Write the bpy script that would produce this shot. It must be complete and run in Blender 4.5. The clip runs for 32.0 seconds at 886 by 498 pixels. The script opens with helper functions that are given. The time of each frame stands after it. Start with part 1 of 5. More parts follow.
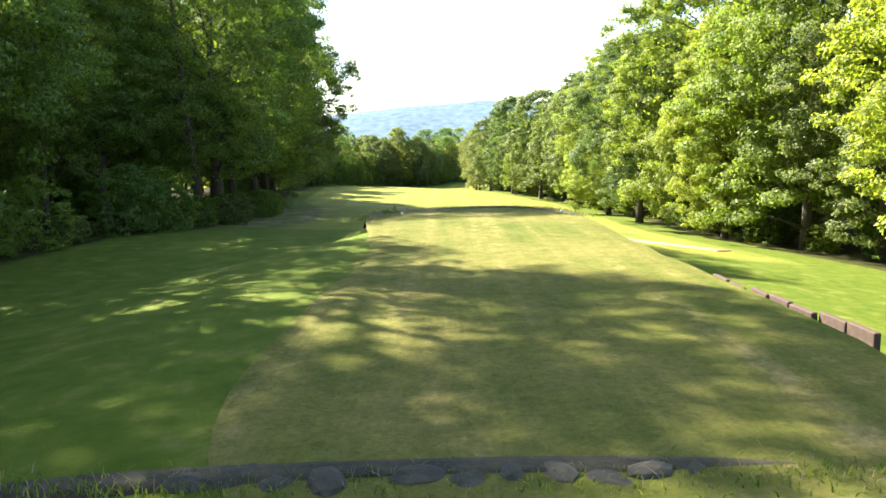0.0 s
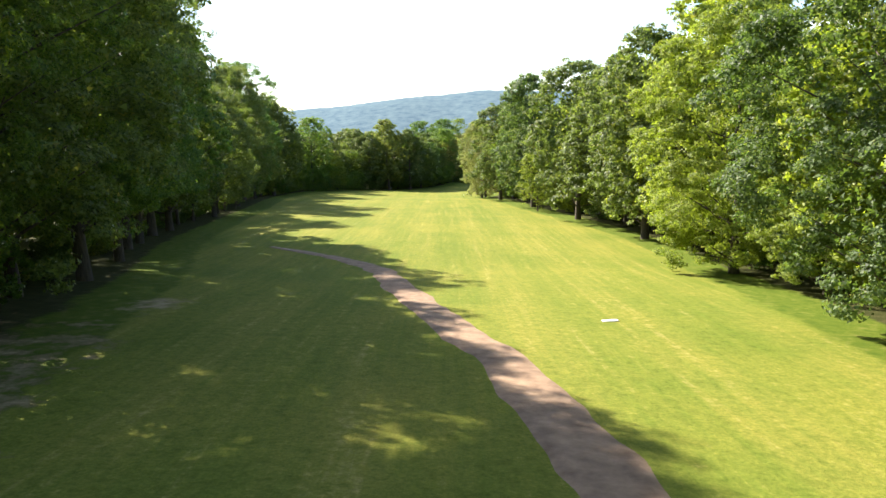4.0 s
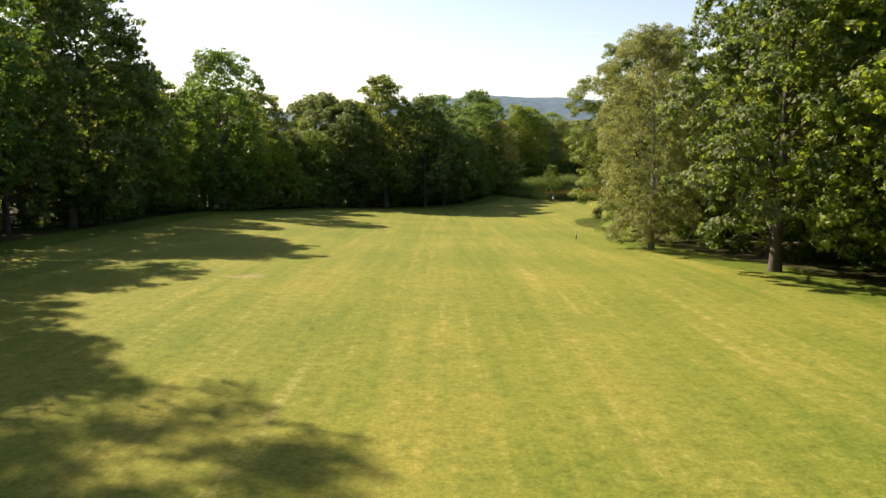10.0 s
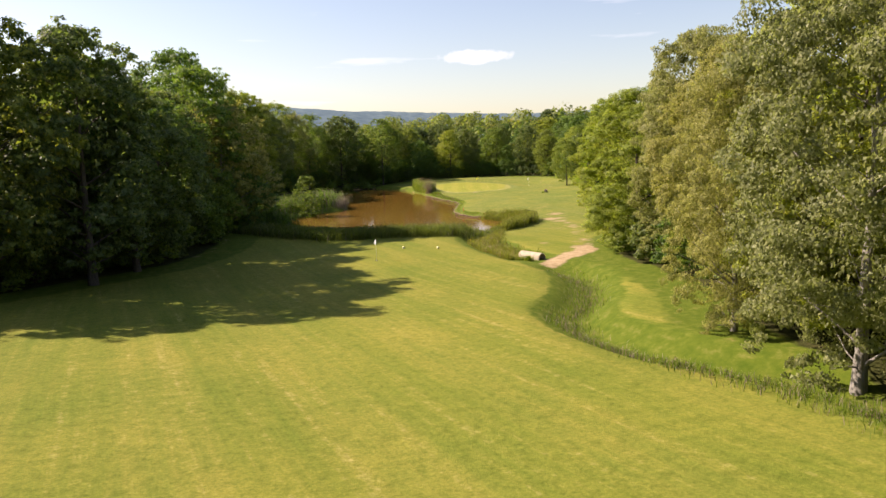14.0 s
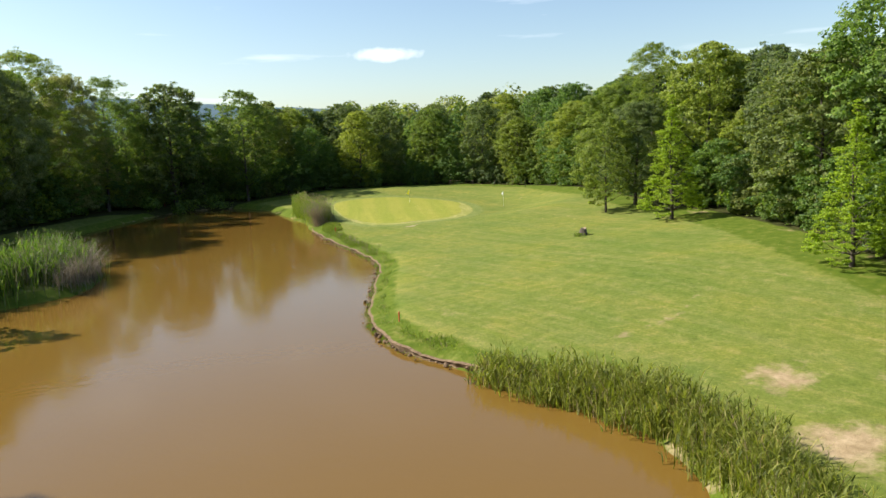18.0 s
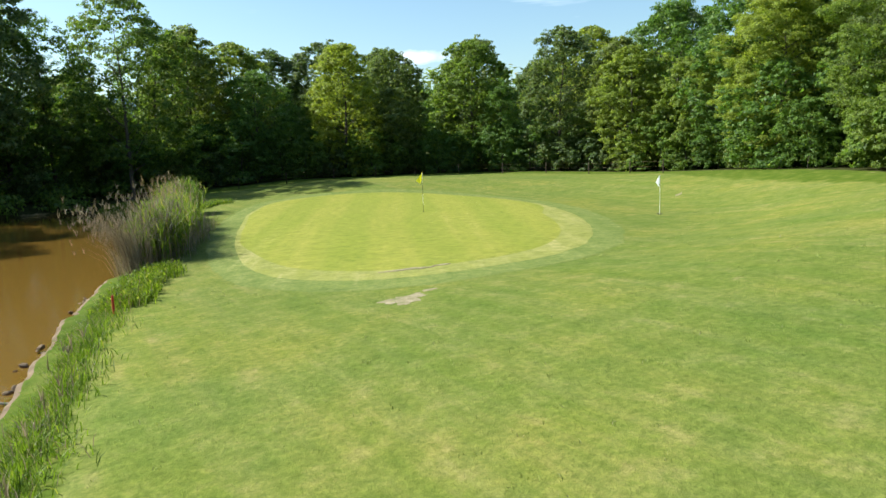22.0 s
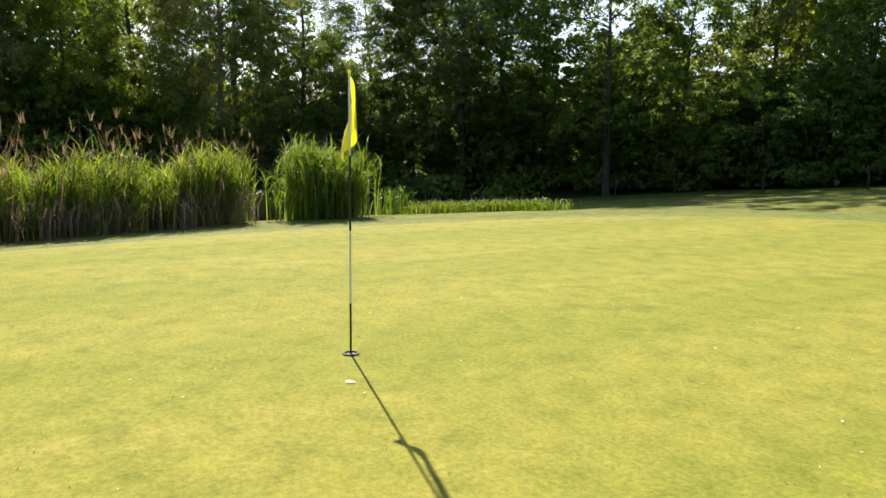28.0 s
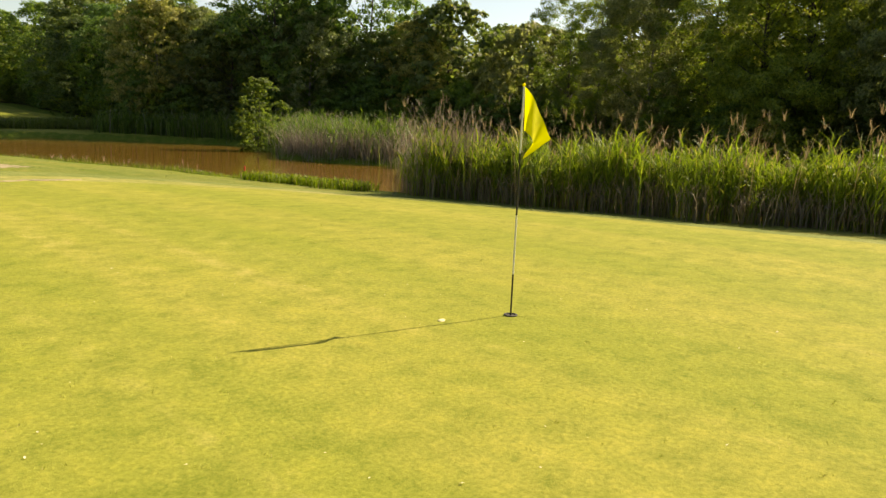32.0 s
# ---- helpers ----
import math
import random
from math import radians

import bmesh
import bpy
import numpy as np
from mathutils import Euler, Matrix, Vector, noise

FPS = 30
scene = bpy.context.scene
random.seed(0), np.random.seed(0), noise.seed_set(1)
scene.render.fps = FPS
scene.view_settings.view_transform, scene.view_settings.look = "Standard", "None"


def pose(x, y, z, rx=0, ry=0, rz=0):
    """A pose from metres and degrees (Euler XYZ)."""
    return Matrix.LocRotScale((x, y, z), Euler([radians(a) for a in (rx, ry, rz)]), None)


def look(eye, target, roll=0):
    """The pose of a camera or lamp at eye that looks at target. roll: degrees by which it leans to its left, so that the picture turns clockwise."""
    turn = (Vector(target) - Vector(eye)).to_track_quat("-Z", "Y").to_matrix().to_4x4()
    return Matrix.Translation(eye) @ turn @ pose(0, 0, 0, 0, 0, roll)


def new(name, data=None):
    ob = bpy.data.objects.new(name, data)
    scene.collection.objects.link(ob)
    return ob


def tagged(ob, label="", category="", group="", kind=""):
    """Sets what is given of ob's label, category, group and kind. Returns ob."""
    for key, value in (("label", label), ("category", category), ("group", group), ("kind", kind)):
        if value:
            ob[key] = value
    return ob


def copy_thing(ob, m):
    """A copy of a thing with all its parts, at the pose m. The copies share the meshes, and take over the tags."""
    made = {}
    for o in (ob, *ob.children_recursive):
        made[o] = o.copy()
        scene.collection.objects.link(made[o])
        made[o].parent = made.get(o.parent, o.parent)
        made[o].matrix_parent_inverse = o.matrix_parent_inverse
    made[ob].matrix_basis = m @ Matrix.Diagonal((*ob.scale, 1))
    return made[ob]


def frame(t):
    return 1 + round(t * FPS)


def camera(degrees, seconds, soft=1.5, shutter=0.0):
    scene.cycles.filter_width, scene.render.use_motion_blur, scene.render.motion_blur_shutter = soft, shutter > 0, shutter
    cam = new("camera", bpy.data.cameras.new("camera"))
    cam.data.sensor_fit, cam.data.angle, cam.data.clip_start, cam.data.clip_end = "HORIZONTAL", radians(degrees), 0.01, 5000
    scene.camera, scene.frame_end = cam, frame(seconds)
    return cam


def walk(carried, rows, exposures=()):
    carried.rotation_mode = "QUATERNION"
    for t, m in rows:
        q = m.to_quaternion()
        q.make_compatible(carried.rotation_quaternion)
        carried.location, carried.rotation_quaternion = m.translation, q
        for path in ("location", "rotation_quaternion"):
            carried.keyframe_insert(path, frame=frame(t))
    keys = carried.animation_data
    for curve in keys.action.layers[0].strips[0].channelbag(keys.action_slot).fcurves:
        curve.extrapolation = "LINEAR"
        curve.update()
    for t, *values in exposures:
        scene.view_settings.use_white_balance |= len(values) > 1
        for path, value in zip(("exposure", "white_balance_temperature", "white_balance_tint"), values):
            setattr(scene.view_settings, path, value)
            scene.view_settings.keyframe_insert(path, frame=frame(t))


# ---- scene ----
cam = camera(64.0, 32.0)

PATH = [
    (0, (-69.796, -357.547, 14.269), (-69.8, -355.567, 13.986), -1.2),
    (0.5, (-69.711, -354.088, 14.568), (-69.72, -352.11, 14.277), -1.2),
    (1, (-69.969, -349.939, 14.496), (-69.969, -347.96, 14.207), -1.4),
    (1.5, (-69.696, -345.129, 14.574), (-69.699, -343.151, 14.281), -1.6),
    (2, (-69.574, -339.901, 14.795), (-69.579, -337.923, 14.5), -1.6),
    (2.5, (-69.316, -333.743, 15.17), (-69.322, -331.766, 14.871), -1.8),
    (3, (-69.073, -327.172, 15.404), (-69.08, -325.194, 15.105), -2.0),
    (3.5, (-68.707, -320.448, 15.451), (-68.716, -318.471, 15.148), -2.2),
    (5.5, (-68.87, -292.377, 14.071), (-68.877, -290.401, 13.762), -1.1),
    (6, (-69.482, -285.135, 13.263), (-69.489, -283.158, 12.958), -1.1),
    (6.5, (-70.114, -277.286, 12.697), (-70.119, -275.309, 12.391), -1.1),
    (7, (-70.712, -268.859, 12.248), (-70.715, -266.883, 11.94), -1.1),
    (7.5, (-71.23, -258.584, 11.461), (-71.234, -256.607, 11.162), -0.9),
    (8, (-71.981, -248.707, 10.965), (-71.987, -246.729, 10.67), -0.9),
    (8.5, (-72.742, -238.634, 10.507), (-72.753, -236.656, 10.216), -1.0),
    (9, (-73.777, -228.96, 10.127), (-73.785, -226.981, 9.839), -0.9),
    (9.5, (-74.941, -219.066, 10.091), (-74.948, -217.087, 9.804), -0.8),
    (10, (-76.818, -209.407, 10.159), (-76.812, -207.427, 9.874), -0.8),
    (10.5, (-79.226, -201.733, 10.175), (-79.182, -199.754, 9.889), -0.7),
    (11, (-81.155, -194.253, 9.979), (-81.021, -192.278, 9.695), -0.8),
    (11.5, (-82.638, -186.584, 9.862), (-82.385, -184.62, 9.582), -0.9),
    (12, (-83.401, -178.669, 9.801), (-83.029, -176.724, 9.523), -1.0),
    (12.5, (-83.203, -170.418, 9.59), (-82.705, -168.501, 9.312), -1.4),
    (13, (-82.27, -161.982, 9.473), (-81.65, -160.101, 9.194), -1.6),
    (13.5, (-80.634, -153.235, 9.322), (-79.892, -151.399, 9.041), -1.9),
    (15.5, (-68.164, -119.347, 8.719), (-67.118, -117.667, 8.429), -1.9),
    (16, (-63.979, -111.26, 8.677), (-62.921, -109.588, 8.386), -1.9),
    (16.5, (-59.253, -102.837, 8.474), (-58.189, -101.168, 8.184), -1.9),
    (17, (-54.433, -94.579, 8.378), (-53.369, -92.911, 8.085), -2.1),
    (17.5, (-49.669, -86.51, 8.19), (-48.608, -84.841, 7.894), -2.2),
    (18, (-45.361, -78.686, 7.938), (-44.298, -77.018, 7.641), -2.1),
    (18.5, (-40.869, -70.703, 7.435), (-39.807, -69.033, 7.141), -2.2),
    (19, (-36.256, -62.63, 6.959), (-35.193, -60.961, 6.667), -2.4),
    (19.5, (-31.833, -54.944, 6.454), (-30.765, -53.277, 6.168), -2.4),
    (20, (-27.876, -48.411, 5.644), (-26.809, -46.744, 5.36), -2.4),
    (20.5, (-24.974, -43.748, 4.964), (-23.914, -42.076, 4.676), -2.1),
    (21, (-22.619, -39.94, 4.246), (-21.574, -38.26, 3.958), -2.1),
    (21.5, (-20.553, -36.872, 3.688), (-19.527, -35.18, 3.399), -2.1),
    (22, (-18.267, -33.496, 3.495), (-17.275, -31.784, 3.207), -1.9),
    (22.5, (-15.659, -29.945, 3.437), (-14.722, -28.201, 3.15), -2.1),
    (23, (-12.911, -26.251, 3.317), (-12.032, -24.477, 3.034), -2.1),
    (23.5, (-10.078, -22.776, 3.177), (-9.262, -20.971, 2.901), -2.1),
    (24, (-7.321, -19.304, 3.123), (-6.571, -17.469, 2.852), -2.1),
    (24.5, (-4.805, -15.949, 2.966), (-4.151, -14.077, 2.703), -2.1),
    (26.5, (1.362, -6.802, 1.902), (1.191, -4.824, 1.664), -0.6),
    (27, (2.112, -5.696, 1.716), (1.647, -3.765, 1.477), -0.2),
    (27.5, (2.862, -4.799, 1.56), (2.078, -2.975, 1.322), 0.2),
    (28, (3.535, -4.105, 1.481), (2.447, -2.444, 1.24), 0.6),
    (28.5, (4.083, -3.598, 1.448), (2.724, -2.152, 1.2), 1.1),
    (29, (4.515, -3.171, 1.447), (2.926, -1.983, 1.19), 1.3),
    (29.5, (4.852, -2.715, 1.45), (3.095, -1.798, 1.181), 1.8),
    (30, (5.301, -2.222, 1.481), (3.414, -1.623, 1.201), 1.9),
    (30.5, (5.711, -1.559, 1.523), (3.754, -1.271, 1.229), 2.1),
    (31, (6.058, -0.726, 1.574), (4.082, -0.741, 1.267), 2.2),
    (31.5, (6.292, 0.281, 1.65), (4.343, -0.032, 1.328), 2.2),
    (32, (6.446, 1.361, 1.73), (4.569, 0.76, 1.394), 2.4),
]
EXPOSURE = [(0, 2.62, 6500, 13), (3.5, 2.0, 6500, 12), (6, 1.64, 6600, 12), (9, 1.27, 6950, 19), (12, 1.16, 7250, 24), (15.5, 1.15, 7200, 26), (17, 1.08, 6700, 18), (18, 1.05, 6350, 9), (21, 1.1, 5900, 0), (24, 1.14, 6000, -2), (26.5, 1.18, 6150, 2), (28, 1.22, 6600, 17), (30, 1.2, 7500, 16), (32, 1.15, 8400, 13)]
walk(cam, [(t, look(eye, target, roll)) for t, eye, target, roll in PATH], EXPOSURE)

# ---- light ----
SUN_EL, SUN_DIR = 39.2, (-0.764, 0.645)          # towards the sun, from the flagstick's shadow
world = bpy.data.worlds.new("sky")
scene.world = world
world.use_nodes = True
wt = world.node_tree
sky = wt.nodes.new("ShaderNodeTexSky")
sky.sky_type, sky.sun_disc = "NISHITA", False
sky.sun_elevation = radians(SUN_EL)
sky.sun_rotation = math.atan2(SUN_DIR[0], SUN_DIR[1])
sky.air_density, sky.dust_density, sky.ozone_density = 1.1, 0.9, 1.4
# thin low clouds, soft and few, towards the horizon
geo = wt.nodes.new("ShaderNodeTexCoord")
stretch = wt.nodes.new("ShaderNodeMapping")
stretch.inputs["Scale"].default_value = (2.6, 2.6, 22.0)
wt.links.new(geo.outputs["Generated"], stretch.inputs["Vector"])
puffs = wt.nodes.new("ShaderNodeTexNoise")
puffs.inputs["Scale"].default_value, puffs.inputs["Detail"].default_value = 1.6, 5
wt.links.new(stretch.outputs["Vector"], puffs.inputs["Vector"])
ramp = wt.nodes.new("ShaderNodeValToRGB")
ramp.color_ramp.elements[0].position, ramp.color_ramp.elements[1].position = 0.60, 0.80
ramp.color_ramp.elements[1].color = (0.6, 0.6, 0.6, 1)
wt.links.new(puffs.outputs["Fac"], ramp.inputs["Fac"])
cloud = wt.nodes.new("ShaderNodeMixRGB")
cloud.inputs["Color2"].default_value = (9.0, 9.2, 9.6, 1)
wt.links.new(ramp.outputs["Color"], cloud.inputs["Fac"])
wt.links.new(sky.outputs["Color"], cloud.inputs["Color1"])
# one small cumulus low over the woods
bearing, rise_ = radians(28.4), radians(6.9)
away = wt.nodes.new("ShaderNodeVectorMath")
away.operation = "SUBTRACT"
away.inputs[1].default_value = (math.sin(bearing) * math.cos(rise_), math.cos(bearing) * math.cos(rise_), math.sin(rise_))
wt.links.new(geo.outputs["Generated"], away.inputs[0])
swing, size = wt.nodes.new("ShaderNodeMapping"), wt.nodes.new("ShaderNodeMapping")
swing.inputs["Rotation"].default_value = (0, 0, bearing)
size.inputs["Scale"].default_value = (1 / 0.040, 4.0, 1 / 0.0095)
wt.links.new(away.outputs["Vector"], swing.inputs["Vector"])
wt.links.new(swing.outputs["Vector"], size.inputs["Vector"])
reach = wt.nodes.new("ShaderNodeVectorMath")
reach.operation = "LENGTH"
wt.links.new(size.outputs["Vector"], reach.inputs[0])
fluff = wt.nodes.new("ShaderNodeTexNoise")
fluff.inputs["Scale"].default_value, fluff.inputs["Detail"].default_value = 45.0, 5
wt.links.new(geo.outputs["Generated"], fluff.inputs["Vector"])
ragged = wt.nodes.new("ShaderNodeMath")
ragged.operation = "MULTIPLY_ADD"
wt.links.new(fluff.outputs["Fac"], ragged.inputs[0])
ragged.inputs[1].default_value = 1.5
wt.links.new(reach.outputs["Value"], ragged.inputs[2])
body = wt.nodes.new("ShaderNodeValToRGB")
body.color_ramp.elements[0].position, body.color_ramp.elements[0].color = 0.55, (0.62, 0.62, 0.62, 1)
body.color_ramp.elements[1].position, body.color_ramp.elements[1].color = 0.92, (0, 0, 0, 1)
half = wt.nodes.new("ShaderNodeMath")
half.operation = "MULTIPLY"
wt.links.new(ragged.outputs["Value"], half.inputs[0])
half.inputs[1].default_value = 0.5
wt.links.new(half.outputs["Value"], body.inputs["Fac"])
puff = wt.nodes.new("ShaderNodeMixRGB")
puff.inputs["Color2"].default_value = (10.0, 9.9, 10.2, 1)
wt.links.new(body.outputs["Color"], puff.inputs["Fac"])
wt.links.new(cloud.outputs["Color"], puff.inputs["Color1"])
wt.nodes["Background"].inputs["Strength"].default_value = 0.082
wt.links.new(puff.outputs["Color"], wt.nodes["Background"].inputs["Color"])

sun = new("sun", bpy.data.lights.new("sun", "SUN"))
sun.data.energy, sun.data.angle, sun.data.color = 5.0, radians(0.53), (1.0, 0.93, 0.80)
horizontal = math.cos(radians(SUN_EL))
norm = math.hypot(*SUN_DIR)
sun_at = Vector((SUN_DIR[0] / norm * horizontal, SUN_DIR[1] / norm * horizontal, math.sin(radians(SUN_EL))))
sun.matrix_world = look(sun_at * 100, (0, 0, 0))

rng = np.random.default_rng(7)

# ---- materials ----


def material(name):
    m = bpy.data.materials.new(name)
    m.use_nodes = True
    t = m.node_tree
    return m, t, t.nodes["Principled BSDF"]


def noise_node(t, scale, detail=4.0, rough=0.55, coord="Object", vec=None, stretch=None):
    n = t.nodes.new("ShaderNodeTexNoise")
    n.inputs["Scale"].default_value, n.inputs["Detail"].default_value = scale, detail
    n.inputs["Roughness"].default_value = rough
    if vec is None:
        c = t.nodes.new("ShaderNodeTexCoord")
        vec = c.outputs[coord]
    if stretch:
        mp = t.nodes.new("ShaderNodeMapping")
        mp.inputs["Scale"].default_value = stretch
        t.links.new(vec, mp.inputs["Vector"])
        vec = mp.outputs["Vector"]
    t.links.new(vec, n.inputs["Vector"])
    return n.outputs["Fac"]


def ramp_node(t, fac, stops):
    r = t.nodes.new("ShaderNodeValToRGB")
    while len(r.color_ramp.elements) < len(stops):
        r.color_ramp.elements.new(0.5)
    for e, (p, c) in zip(r.color_ramp.elements, stops):
        e.position, e.color = p, (*c, 1) if len(c) == 3 else c
    t.links.new(fac, r.inputs["Fac"])
    return r.outputs["Color"]


def mix_node(t, fac, a, b, kind="MIX"):
    m = t.nodes.new("ShaderNodeMixRGB")
    m.blend_type = kind
    for key, v in (("Fac", fac), ("Color1", a), ("Color2", b)):
        if isinstance(v, (int, float)):
            m.inputs[key].default_value = v
        elif isinstance(v, tuple):
            m.inputs[key].default_value = (*v, 1)
        else:
            t.links.new(v, m.inputs[key])
    return m.outputs["Color"]


def bump_node(t, height, strength, distance, into):
    b = t.nodes.new("ShaderNodeBump")
    b.inputs["Strength"].default_value, b.inputs["Distance"].default_value = strength, distance
    t.links.new(height, b.inputs["Height"])
    t.links.new(b.outputs["Normal"], into.inputs["Normal"])


def leaf_material(name, dark, light, odd, glow=0.35, rough=0.55, through_tint=(1.5, 1.6, 0.65)):
    """Leaves: a matt face that lets some light through; tint differs leaf by leaf and tree by tree."""
    m, t, p = material(name)
    g = t.nodes.new("ShaderNodeNewGeometry")
    info = t.nodes.new("ShaderNodeObjectInfo")
    col = ramp_node(t, g.outputs["Random Per Island"], [(0.0, tuple(0.72 * c for c in dark)), (0.55, light), (0.9, tuple(1.16 * c for c in light)), (1.0, odd)])
    tree = ramp_node(t, info.outputs["Random"], [(0.0, (0.68, 0.80, 0.80)), (0.35, (0.92, 0.94, 0.95)), (0.7, (1.05, 1.05, 0.95)), (1.0, (1.28, 1.18, 0.85))])
    col = mix_node(t, 1.0, col, tree, "MULTIPLY")
    p.inputs["Roughness"].default_value = rough
    p.inputs["Specular IOR Level"].default_value = 0.32
    t.links.new(col, p.inputs["Base Color"])
    tr = t.nodes.new("ShaderNodeBsdfTranslucent")
    lit = mix_node(t, 1.0, col, through_tint, "MULTIPLY")
    t.links.new(lit, tr.inputs["Color"])
    mx = t.nodes.new("ShaderNodeMixShader")
    mx.inputs["Fac"].default_value = glow
    t.links.new(p.outputs["BSDF"], mx.inputs[1])
    t.links.new(tr.outputs["BSDF"], mx.inputs[2])
    t.links.new(mx.outputs["Shader"], t.nodes["Material Output"].inputs["Surface"])
    return m


def bark_material(name, a, b):
    m, t, p = material(name)
    f = noise_node(t, 3.0, 6, 0.65, stretch=(4, 4, 0.6))
    t.links.new(ramp_node(t, f, [(0.3, a), (0.7, b)]), p.inputs["Base Color"])
    p.inputs["Roughness"].default_value = 0.9
    bump_node(t, f, 0.8, 0.05, p)
    return m


def plain_material(name, a, b, scale=8.0, rough=0.7, metal=0.0, bump=0.2, dist=0.01):
    m, t, p = material(name)
    f = noise_node(t, scale, 5, 0.6)
    t.links.new(ramp_node(t, f, [(0.3, a), (0.7, b)]), p.inputs["Base Color"])
    p.inputs["Roughness"].default_value, p.inputs["Metallic"].default_value = rough, metal
    bump_node(t, f, bump, dist, p)
    return m


OAK = leaf_material("oak_leaves", (0.078, 0.115, 0.038), (0.140, 0.178, 0.060), (0.240, 0.230, 0.060), glow=0.48)
BEECH = leaf_material("hornbeam_leaves", (0.128, 0.180, 0.030), (0.228, 0.268, 0.050), (0.325, 0.316, 0.063), glow=0.50)
ALDER = leaf_material("alder_leaves", (0.080, 0.130, 0.026), (0.150, 0.200, 0.040), (0.250, 0.250, 0.070), glow=0.55)
PALE = leaf_material("willow_leaves", (0.152, 0.168, 0.058), (0.250, 0.252, 0.096), (0.335, 0.312, 0.140), glow=0.48, through_tint=(1.4, 1.5, 0.9))
DARK = leaf_material("ash_leaves", (0.062, 0.121, 0.031), (0.121, 0.192, 0.040), (0.202, 0.248, 0.056), glow=0.44)
BRIGHT = leaf_material("larch_needles", (0.18, 0.26, 0.018), (0.26, 0.34, 0.024), (0.32, 0.36, 0.04), glow=0.5)
SHRUB = leaf_material("shrub_leaves", (0.075, 0.131, 0.027), (0.144, 0.206, 0.039), (0.237, 0.250, 0.058), glow=0.48)
REED = leaf_material("reed_blades", (0.055, 0.100, 0.018), (0.145, 0.205, 0.034), (0.30, 0.27, 0.12), glow=0.45)
RUSH = leaf_material("rush_blades", (0.070, 0.098, 0.020), (0.165, 0.190, 0.040), (0.28, 0.24, 0.11), glow=0.45)
STRAW = leaf_material("dry_reed", (0.19, 0.150, 0.105), (0.29, 0.236, 0.170), (0.40, 0.33, 0.25), glow=0.3, through_tint=(1.05, 0.98, 0.88))
HERB = leaf_material("bank_grass", (0.062, 0.105, 0.012), (0.135, 0.190, 0.022), (0.28, 0.27, 0.07), glow=0.42)
BARK = bark_material("bark", (0.035, 0.026, 0.019), (0.11, 0.088, 0.066))
BIRCH_BARK = bark_material("grey_bark", (0.12, 0.11, 0.095), (0.30, 0.28, 0.25))

# ---- landform ----
WATER = -1.03


def smooth(e0, e1, v):
    v = np.clip((v - e0) / (e1 - e0), 0, 1)
    return v * v * (3 - 2 * v)


# heights along the hole, and how much higher the left and the right edge of the fairway lie
RUN = np.array([-420, -365, -330, -300, -280, -260, -245, -200, -170, -155, -140, -125, -105, -90, -75])
MID = np.array([11.5, 11.5, 10.9, 8.6, 7.2, 5.9, 5.5, 4.2, 3.1, 2.3, 1.3, 0.6, -0.1, -0.55, -0.6])
LEFT = np.array([0.2, 0.2, 0.4, 1.2, 1.6, 1.4, 1.2, 1.0, 1.1, 1.2, 1.4, 1.6, 1.5, 1.0, 0.6])
RIGHT = np.array([-3.0, -3.0, -2.8, -1.9, -1.2, -1.2, -1.3, -0.8, -0.6, -0.6, -0.4, -0.3, -0.1, 0.1, 0.3])


def spline(pts, n=12, closed=True):
    """A Catmull-Rom curve through the given corners."""
    p = np.array(pts, float)
    m = len(p)
    out = []
    for i in range(m if closed else m - 1):
        a, b, c, d = (p[(i + k) % m] if closed else p[min(max(i + k, 0), m - 1)] for k in (-1, 0, 1, 2))
        for s in np.arange(n) / n:
            out.append(0.5 * (2 * b + (c - a) * s + (2 * a - 5 * b + 4 * c - d) * s * s + (3 * b - a - 3 * c + d) * s**3))
    if not closed:
        out.append(p[-1])
    return np.array(out)


def to_curve(x, y, curve, closed=True):
    """Distance to a curve; negative inside a closed one."""
    x, y = np.asarray(x, float), np.asarray(y, float)
    best, inside = np.full(x.shape, 1e9), np.zeros(x.shape, bool)
    rest = np.roll(curve, -1, 0) if closed else curve[1:]
    for (ax, ay), (bx, by) in zip(curve if closed else curve[:-1], rest):
        dx, dy = bx - ax, by - ay
        s = np.clip(((x - ax) * dx + (y - ay) * dy) / (dx * dx + dy * dy + 1e-9), 0, 1)
        best = np.minimum(best, np.hypot(x - ax - s * dx, y - ay - s * dy))
        if closed:
            inside ^= ((ay > y) != (by > y)) & (x < ax + (y - ay) * dx / (dy if abs(dy) > 1e-9 else 1e-9))
    return np.where(inside, -best, best) if closed else best


POND = spline([(-30, -66), (-29.3, -61), (-31, -53), (-30, -47.5), (-26, -40), (-22, -33), (-20, -25), (-18.9, -18), (-17.5, -11),
               (-16, -5), (-14, 1), (-13, 8), (-12.2, 15), (-11.5, 23), (-14, 31), (-22, 31), (-30, 22), (-37, 11), (-43, 2),
               (-52, -5), (-60, -14), (-58, -20), (-50, -14.5), (-41.5, -14), (-38.6, -20), (-41, -27.5), (-46, -30), (-51, -35),
               (-57.5, -41), (-58, -48), (-54, -60), (-48, -66.5), (-42, -71), (-37, -71.8), (-32.5, -69.5)], 8)
BROOK = spline([(-38, -73), (-43, -79), (-45, -86), (-45.8, -92), (-46.3, -98), (-47.5, -103), (-52, -109.5), (-56, -114), (-57, -122), (-54, -131)], 6, closed=False)
